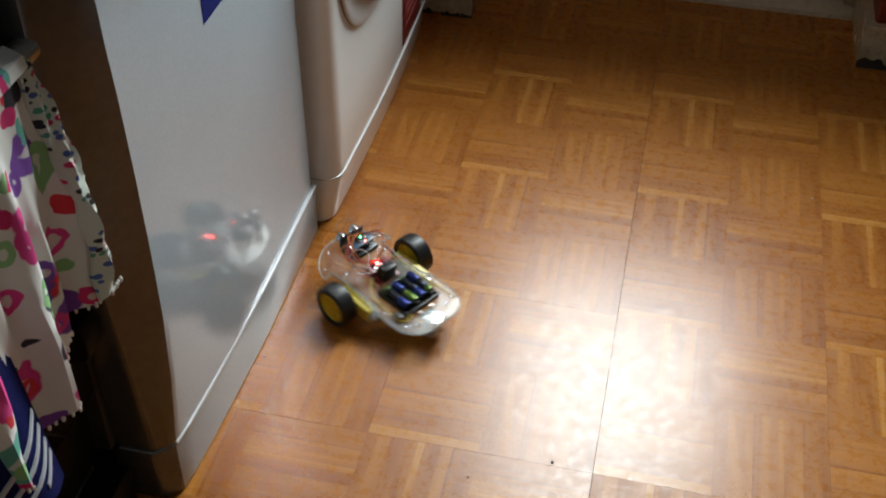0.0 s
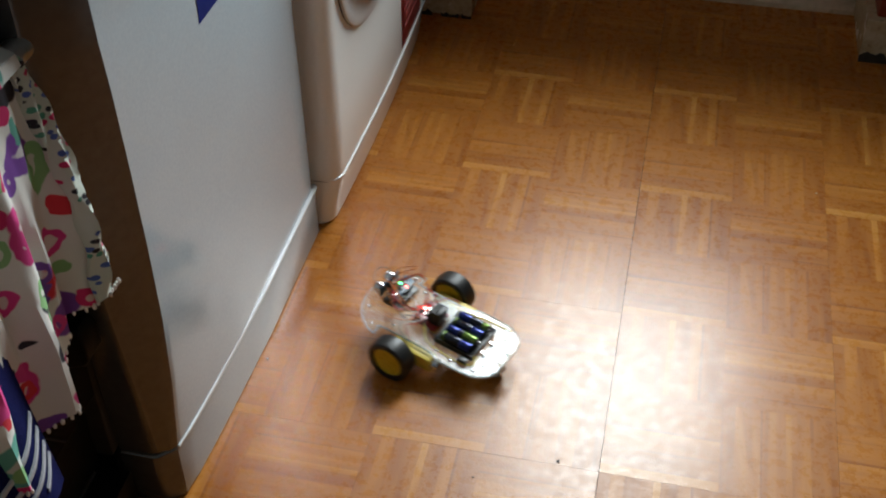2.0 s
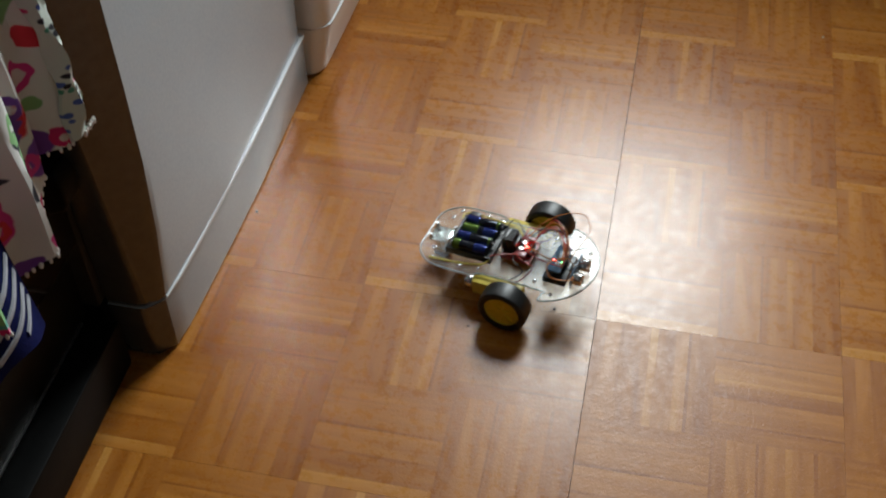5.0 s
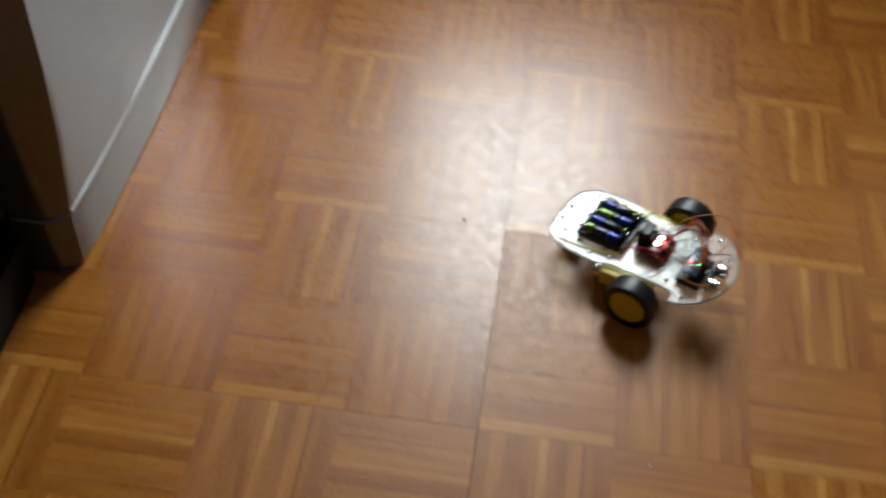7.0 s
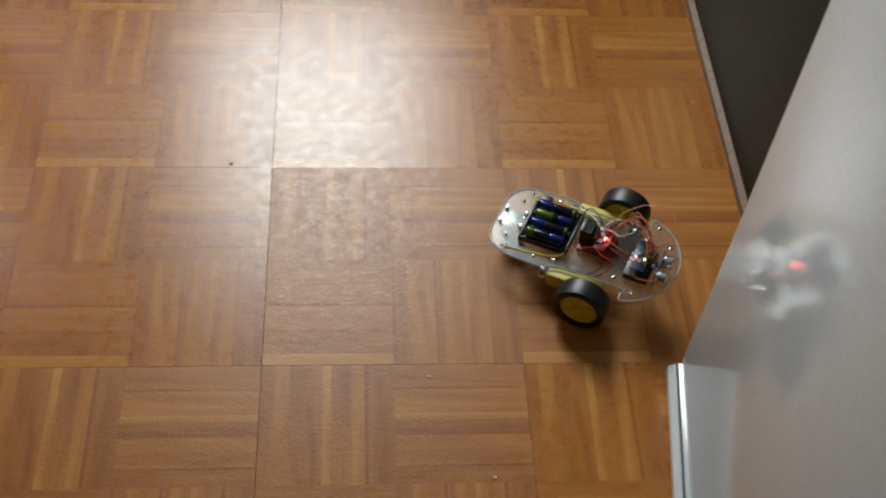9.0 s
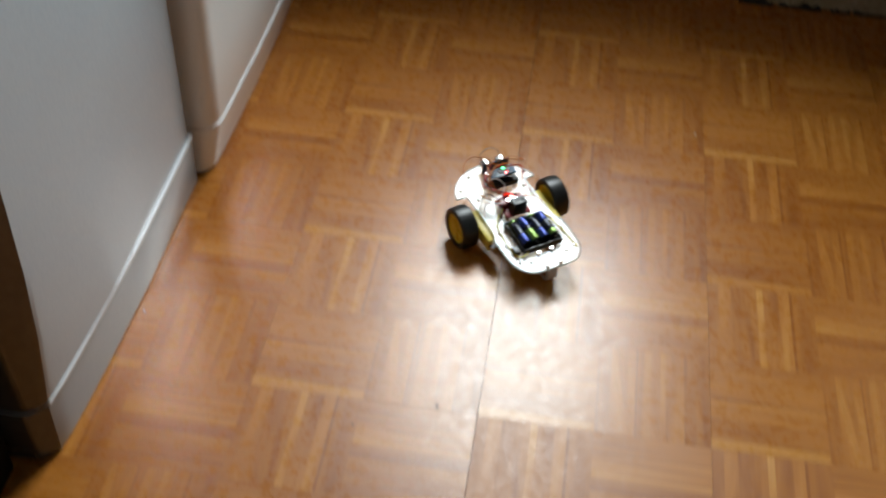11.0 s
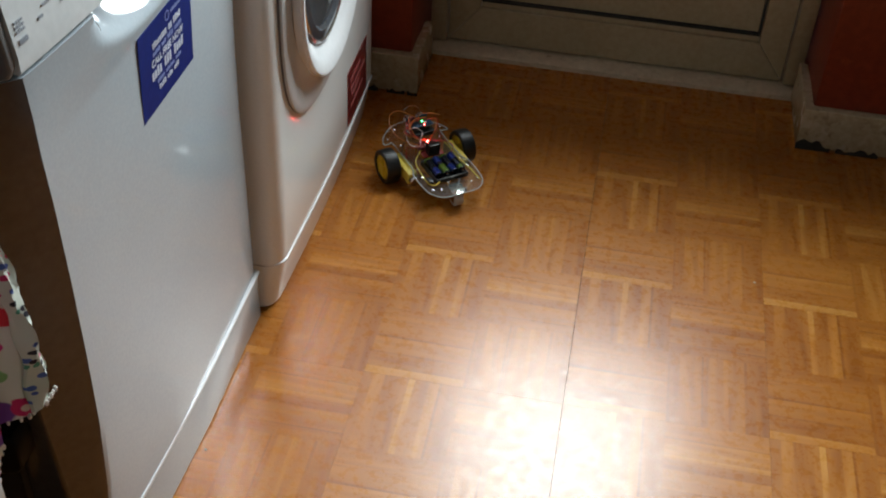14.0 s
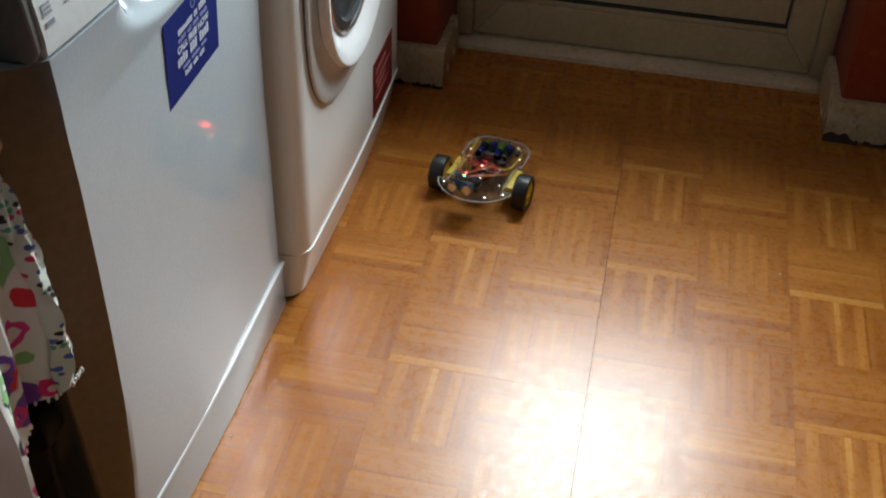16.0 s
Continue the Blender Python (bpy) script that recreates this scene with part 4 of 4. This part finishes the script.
        for nm, m0, lo, hi in (("blue band", BATT_B, -0.0228, -0.006), ("lime band", BATT_G, 0.0225 - lime, 0.0225)):
            ends = sorted((lo * flip, hi * flip))
            part("band", lathe([(0.00708, ends[0]), (0.00714, ends[0] + 0.0003), (0.00714, ends[1] - 0.0003), (0.00708, ends[1])], 20, "Y", (x, -0.070, 0.0612)), m0, cell, nm)
        part("terminal", lathe([(0.0028, 0.0238 * flip), (0.0028, 0.0262 * flip)], 10, "Y", (x, -0.070, 0.0612)), CHROME, cell)
    # motor driver
    d = part("motor_driver", box(-0.020, 0.020, -0.030, 0.010, 0.0535, 0.0551, 0.0003), PCB_RED, car, "red motor driver board")
    hs = part("heatsink", box(-0.011, 0.011, -0.031, -0.025, 0.0553, 0.0790, 0.0006), BLACKPL, d, "black finned heatsink")
    for k in range(6):
        part("fin", box(-0.0105 + 0.0038 * k, -0.0090 + 0.0038 * k, -0.0248, -0.0160, 0.0553, 0.0790), BLACKPL, hs, smooth=False)
    part("chip", box(-0.009, 0.009, -0.0155, -0.0115, 0.0553, 0.0720, 0.0005), BLACKPL, d, "black driver chip")
    for x0 in (-0.0195, 0.0105):
        part("terminal_block", box(x0, x0 + 0.009, -0.012, 0.004, 0.0553, 0.0650, 0.0006), LABEL_RED, d, "dark red screw terminal")
    part("header", box(-0.009, 0.009, 0.002, 0.008, 0.0553, 0.0635, 0.0004), BLACKPL, d)
    for x, y in ((-0.006, -0.006), (0.005, -0.006)):
        part("capacitor", lathe([(0.0036, 0.0553), (0.0038, 0.0560), (0.0038, 0.0640), (0.0034, 0.0650)], 14, "Z", (x, y, 0)), CHROME, d)
    part("power_led", lathe([(0.0016, 0.0640), (0.0020, 0.0650), (0.0016, 0.0672), (0.0004, 0.0677)], 10, "Z", (0.001, -0.0005, 0)), LED_R, d, "glowing red lamp")
    for x, y in ((-0.018, -0.028), (0.018, -0.028), (-0.018, 0.008), (0.018, 0.008)):
        part("standoff", lathe([(0.0022, 0.0490), (0.0022, 0.0534)], 8, "Z", (x, y, 0)), CHROME, d)
    # controller on a small breadboard
    bb = part("breadboard", box(-0.012, 0.036, 0.034, 0.064, 0.0492, 0.0580, 0.001), BLACKPL, car, "small black breadboard")
    n = part("controller_board", box(-0.012, 0.034, 0.039, 0.057, 0.0690, 0.0706, 0.0003), PCB_BLUE, car, "dark blue controller board")
    part("usb_port", box(-0.0155, -0.0075, 0.044, 0.052, 0.0707, 0.0745, 0.0004), CHROME, n, "plated USB port")
    part("chip", box(0.006, 0.014, 0.044, 0.052, 0.0707, 0.0722, 0.0003), BLACKPL, n)
    part("button", box(0.019, 0.023, 0.046, 0.050, 0.0707, 0.0728, 0.0003), PLASTIC_W, n)
    part("status_led", lathe([(0.0013, 0.0707), (0.0015, 0.0716), (0.0010, 0.0726), (0.0003, 0.0728)], 8, "Z", (0.0165, 0.0535, 0)), LED_G, n, "glowing green lamp")
    part("power_led", lathe([(0.0010, 0.0707), (0.0012, 0.0714), (0.0008, 0.0720), (0.0003, 0.0722)], 8, "Z", (0.0165, 0.0425, 0)), LED_R, n, "glowing red lamp")
    for k in range(12):
        for y in (0.0405, 0.0555):
            part("pin", box(-0.0095 + 0.0036 * k, -0.0088 + 0.0036 * k, y - 0.0004, y + 0.0004, 0.0580, 0.0690), CHROME, n, smooth=False)
    # ultrasonic sensor at the nose
    u = part("distance_sensor", box(-0.008, 0.037, 0.0705, 0.0721, 0.0510, 0.0710, 0.0003), PCB_BLUE, car, "ultrasonic distance sensor")
    for x in (0.0015, 0.0275):
        part("transducer", lathe([(0.0080, 0.0722), (0.0082, 0.0728), (0.0082, 0.0838), (0.0074, 0.0845), (0.0066, 0.0836), (0.0010, 0.0834)], 24, "Y", (x, 0, 0.0610)), CHROME, u, "silver transducer can")
    part("socket", box(0.009, 0.020, 0.0640, 0.0700, 0.0592, 0.0660, 0.0003), BLACKPL, u)
    # wires
    rnd = random.Random(21)
    mats = [WIRE_R, WIRE_R, WIRE_O, WIRE_N, WIRE_O, WIRE_K, WIRE_R, WIRE_O]
    for k in range(8):
        x0, x1 = -0.008 + 0.0022 * k, -0.006 + 0.0045 * k
        h = 0.080 + rnd.uniform(-0.006, 0.016)
        pts = [(x0, 0.005, 0.0640), (x0 - 0.010 - 0.002 * k + rnd.uniform(-0.008, 0.004), 0.010, 0.073), (-0.024 - rnd.uniform(0, 0.016), 0.026, h), (-0.010 + rnd.uniform(-0.01, 0.01), 0.048, h + rnd.uniform(-0.004, 0.006)), (x1, 0.0565, 0.076), (x1, 0.0570, 0.0711)]
        part("jumper_wire", tube(pts, 0.0008, 5, steps=5), mats[k], car)
    big = [
        ([(-0.018, -0.004, 0.065), (-0.040, 0.006, 0.072), (-0.056, 0.030, 0.082), (-0.050, 0.060, 0.094), (-0.024, 0.074, 0.092), (0.004, 0.064, 0.078), (0.012, 0.0590, 0.060)], WIRE_O),
        ([(-0.019, -0.008, 0.065), (-0.034, 0.002, 0.066), (-0.030, 0.026, 0.074), (-0.012, 0.030, 0.080), (-0.002, 0.016, 0.076), (-0.012, 0.004, 0.068), (-0.016, -0.006, 0.064)], WIRE_W),
        ([(0.019, -0.006, 0.065), (0.030, 0.004, 0.070), (0.034, 0.020, 0.066), (0.044, 0.010, 0.052), (0.048, -0.004, 0.042)], WIRE_R),
        ([(0.019, -0.010, 0.065), (0.032, -0.006, 0.066), (0.038, 0.008, 0.058), (0.047, -0.010, 0.043)], WIRE_K),
        ([(-0.019, -0.010, 0.065), (-0.032, -0.008, 0.066), (-0.038, 0.006, 0.058), (-0.047, -0.010, 0.043)], WIRE_R),
        ([(-0.018, -0.002, 0.065), (-0.034, 0.012, 0.072), (-0.046, 0.010, 0.056), (-0.048, -0.002, 0.043)], WIRE_K),
        ([(0.030, -0.040, 0.060), (0.036, -0.034, 0.070), (0.030, -0.020, 0.072), (0.018, -0.006, 0.066)], WIRE_R),
        ([(-0.030, -0.040, 0.060), (-0.036, -0.034, 0.068), (-0.030, -0.022, 0.070), (-0.018, -0.010, 0.066)], WIRE_K),
        ([(0.012, 0.067, 0.066), (0.020, 0.060, 0.084), (0.040, 0.044, 0.088), (0.052, 0.052, 0.078), (0.040, 0.074, 0.070), (0.020, 0.066, 0.064)], WIRE_O),
        ([(0.016, 0.067, 0.066), (0.022, 0.078, 0.082), (0.010, 0.090, 0.084), (-0.010, 0.080, 0.080), (-0.004, 0.058, 0.074)], WIRE_N),
        ([(0.020, 0.055, 0.071), (0.030, 0.030, 0.090), (0.018, 0.004, 0.086), (0.006, 0.004, 0.066)], WIRE_O),
        ([(0.024, 0.055, 0.071), (0.036, 0.034, 0.086), (0.024, 0.010, 0.082), (0.008, 0.006, 0.066)], WIRE_R),
    ]
    for pts, m in big:
        part("jumper_wire", tube(pts, 0.0007, 5, steps=6), m, car)
    # rocker switch and strip near the tail
    part("switch", box(-0.045, -0.036, -0.098, -0.084, 0.0492, 0.0560, 0.0008), BLACKPL, car)
    part("battery_lead", tube([(-0.026, -0.102, 0.055), (-0.038, -0.106, 0.053), (-0.045, -0.094, 0.051), (-0.044, -0.06, 0.0505), (-0.038, -0.03, 0.052), (-0.020, -0.014, 0.060)], 0.0011, 6), MOTOR_Y, car, "yellow lead")
    part("battery_lead", tube([(0.030, -0.04, 0.056), (0.040, -0.05, 0.052), (0.046, -0.085, 0.0505), (0.048, -0.118, 0.0505)], 0.0013, 6), MOTOR_Y, car, "yellow lead")
    # the chassis rides tail-down on its low castor
    tilt = Matrix.Translation((0, 0, WHEEL_R)) @ Matrix.Rotation(radians(4.0), 4, "X") @ Matrix.Translation((0, 0, -WHEEL_R))
    for o in car.children:
        o.matrix_basis = tilt
    return car, wheel(car, -1), wheel(car, 1)


# ---- vinyl tiles ----
def tile_mesh(name, material):
    """One 305 mm tile: two by two blocks of strips, alternately across and along."""
    S, half, gap = 0.305, 0.1525, 0.00012
    me = bpy.data.meshes.new(name)
    verts, faces, uvs, tones = [], [], [], []

    def quad(x0, x1, y0, y1, along_x, tone, off, u0=0.0, ru=None):
        i = len(verts)
        verts.extend(((x0, y0, 0), (x1, y0, 0), (x1, y1, 0), (x0, y1, 0)))
        faces.append((i, i + 1, i + 2, i + 3))
        for x, y in ((x0, y0), (x1, y0), (x1, y1), (x0, y1)):
            uvs.append((x + off * 3.7, y + off) if along_x else (y + off * 3.7, x + off))
        tones.extend([tone] * 4)

    # widths and tones of the strips, from one long side to the other
    A = ((0.10, 0.92), (0.20, 0.42), (0.025, 0.22), (0.22, 0.58), (0.025, 0.25), (0.20, 0.40), (0.02, 0.75), (0.21, 0.55))
    B = ((0.13, 0.40), (0.02, 0.20), (0.24, 0.52), (0.03, 0.25), (0.10, 0.45), (0.055, 0.95), (0.205, 0.60), (0.02, 0.22), (0.20, 0.48))
    C = ((0.12, 0.30), (0.22, 0.56), (0.02, 0.20), (0.20, 0.50), (0.05, 0.85), (0.16, 0.62), (0.03, 0.22), (0.20, 0.38))
    D = ((0.10, 0.38), (0.12, 0.66), (0.025, 0.20), (0.22, 0.50), (0.06, 0.86), (0.15, 0.45), (0.10, 0.76), (0.025, 0.2), (0.20, 0.34))
    for (bx, by), strips, along in (((0, 0), A, True), ((1, 0), C, False), ((0, 1), D, False), ((1, 1), B, True)):
        total = sum(w for w, _ in strips)
        p = 0.0
        lo_x, lo_y = bx * half + (gap if bx == 0 else 0), by * half + (gap if by == 0 else 0)
        hi_x, hi_y = (bx + 1) * half - (gap if bx == 1 else 0), (by + 1) * half - (gap if by == 1 else 0)
        for k, (w, t) in enumerate(strips):
            q = p + w / total
            off = 0.31 * (k + 1) + 2.3 * bx + 5.1 * by
            if along:
                quad(lo_x, hi_x, lo_y + (hi_y - lo_y) * p, lo_y + (hi_y - lo_y) * q, True, t, off)
            else:
                quad(lo_x + (hi_x - lo_x) * p, lo_x + (hi_x - lo_x) * q, lo_y, hi_y, False, t, off)
            p = q
    # edges of the tile
    i = len(verts)
    a, b = gap, S - gap
    verts.extend(((a, a, 0), (b, a, 0), (b, b, 0), (a, b, 0), (a - 0.0002, a - 0.0002, -0.0016), (b + 0.0002, a - 0.0002, -0.0016), (b + 0.0002, b + 0.0002, -0.0016), (a - 0.0002, b + 0.0002, -0.0016)))
    for k in range(4):
        faces.append((i + k, i + 4 + k, i + 4 + (k + 1) % 4, i + (k + 1) % 4))
        uvs.extend([(0.0, 0.0)] * 4)
        tones.extend([0.0] * 4)
    me.from_pydata(verts, [], faces)
    lay = me.uv_layers.new(name="UVMap")
    lay.data.foreach_set("uv", [c for p in uvs for c in p])
    at = me.attributes.new("tone", "FLOAT", "CORNER")
    at.data.foreach_set("value", tones)
    me.materials.append(material)
    me.validate()
    return me


def lay_tiles():
    fl = bpy.data.objects["floor"]
    good, worn = tile_mesh("tile", VINYL), tile_mesh("tile_worn", VINYL_WORN)
    rnd = random.Random(2)
    for i in range(-3, 4):
        for j in range(-6, 6):
            dull = (i, j) in ((0, 0), (1, 0), (-1, -1), (0, -1), (2, 1))
            ob = new("tile", worn if dull else good)
            ob.parent = fl
            ob.location = (0.305 * i + (0.0004 if i >= 0 else -0.0002) + rnd.uniform(-0.00008, 0.00008), 0.305 * j + rnd.uniform(-0.00008, 0.00008), rnd.uniform(-0.00005, 0.0))
            if dull:
                tagged(ob, "duller scuffed vinyl tile")


room()
back_door()
dishwasher()
washing_machine()
cooker()
towels()
fridge()
base_cabinet()
crumbs()
CAR, WHEEL_L, WHEEL_RT = robot_car()
lay_tiles()

# seconds, x, y, turn of the robot car on the floor
DRIVE = [
    (0.0, -0.364, 0.569, 58), (0.2, -0.325, 0.557, 79), (0.4, -0.266, 0.554, 74), (0.6, -0.230, 0.546, 37), (0.8, -0.229, 0.535, -28), (1.0, -0.216, 0.540, -66),
    (1.2, -0.232, 0.538, -74), (1.4, -0.276, 0.526, -62), (1.6, -0.303, 0.514, -18), (1.8, -0.303, 0.499, 47), (2.0, -0.276, 0.491, 69), (2.2, -0.224, 0.474, 66),
    (2.4, -0.189, 0.458, 30), (2.6, -0.184, 0.446, -34), (2.8, -0.190, 0.439, -74), (3.0, -0.234, 0.434, -86), (3.1, -0.259, 0.434, -77), (3.2, -0.277, 0.430, -59),
    (3.3, -0.286, 0.421, -32), (3.4, -0.290, 0.412, 2), (3.5, -0.289, 0.402, 35), (3.6, -0.289, 0.402, 57), (3.7, -0.284, 0.399, 71), (3.8, -0.264, 0.394, 74),
    (3.9, -0.233, 0.387, 74), (4.0, -0.205, 0.380, 66), (4.1, -0.186, 0.365, 47), (4.2, -0.176, 0.350, 23), (4.3, -0.176, 0.347, -9), (4.4, -0.178, 0.345, -40),
    (4.5, -0.172, 0.348, -66), (4.7, -0.140, 0.354, -92), (5.1, -0.085, 0.352, -104), (5.8, -0.035, 0.345, -107), (6.4, 0.010, 0.325, -110), (6.8, 0.105, 0.296, -113),
    (7.0, 0.195, 0.256, -116), (7.2, 0.290, 0.208, -119), (7.4, 0.375, 0.158, -120), (7.55, 0.405, 0.140, -120), (8.0, 0.415, 0.130, -120), (8.2, 0.417, 0.128, -120),
    (8.9, 0.416, 0.130, -120), (9.2, 0.395, 0.148, -96), (9.45, 0.366, 0.172, -45), (9.7, 0.336, 0.205, 10), (9.95, 0.292, 0.256, 33), (10.3, 0.200, 0.374, 35),
    (10.5, 0.143, 0.458, 36), (10.7, 0.084, 0.544, 36), (10.9, 0.027, 0.632, 36), (11.1, -0.030, 0.720, 36), (11.3, -0.088, 0.806, 36), (11.5, -0.146, 0.897, 36),
    (11.7, -0.188, 0.954, 36), (11.9, -0.200, 0.972, 37), (12.1, -0.203, 0.977, 37), (13.05, -0.204, 0.980, 37), (13.2, -0.211, 0.990, 37), (13.4, -0.249, 1.046, 37),
    (13.6, -0.300, 1.121, 38), (13.75, -0.317, 1.153, 39), (13.9, -0.319, 1.158, 39), (15.2, -0.319, 1.158, 39), (15.3, -0.297, 1.131, 40), (15.4, -0.279, 1.103, 42),
    (15.5, -0.268, 1.087, 52), (15.6, -0.259, 1.072, 73), (15.7, -0.253, 1.066, 100), (15.8, -0.250, 1.063, 131), (15.9, -0.246, 1.066, 155), (16.0, -0.244, 1.063, 171),
]


def motions():
    walk(CAR, [(t, pose(x, y, 0, 0, 0, a)) for t, x, y, a in DRIVE])
    # each wheel rolls by the way its foot makes along the car's heading
    ts = [k / 30 for k in range(0, 481)]
    T = [r[0] for r in DRIVE]
    X, Y, A = (np.interp(ts, T, [r[k] for r in DRIVE]) for k in (1, 2, 3))
    for ob, side in ((WHEEL_L, -1), (WHEEL_RT, 1)):
        roll, rows = 0.0, []
        for k, t in enumerate(ts):
            if k:
                h = radians((A[k] + A[k - 1]) / 2)
                ahead = -(X[k] - X[k - 1]) * math.sin(h) + (Y[k] - Y[k - 1]) * math.cos(h)
                ahead += side * HALF * radians(A[k] - A[k - 1])
                roll -= math.degrees(ahead / WHEEL_R)
            rows.append((t, pose(side * HALF, 0, WHEEL_R, roll)))
        walk(ob, rows)


motions()
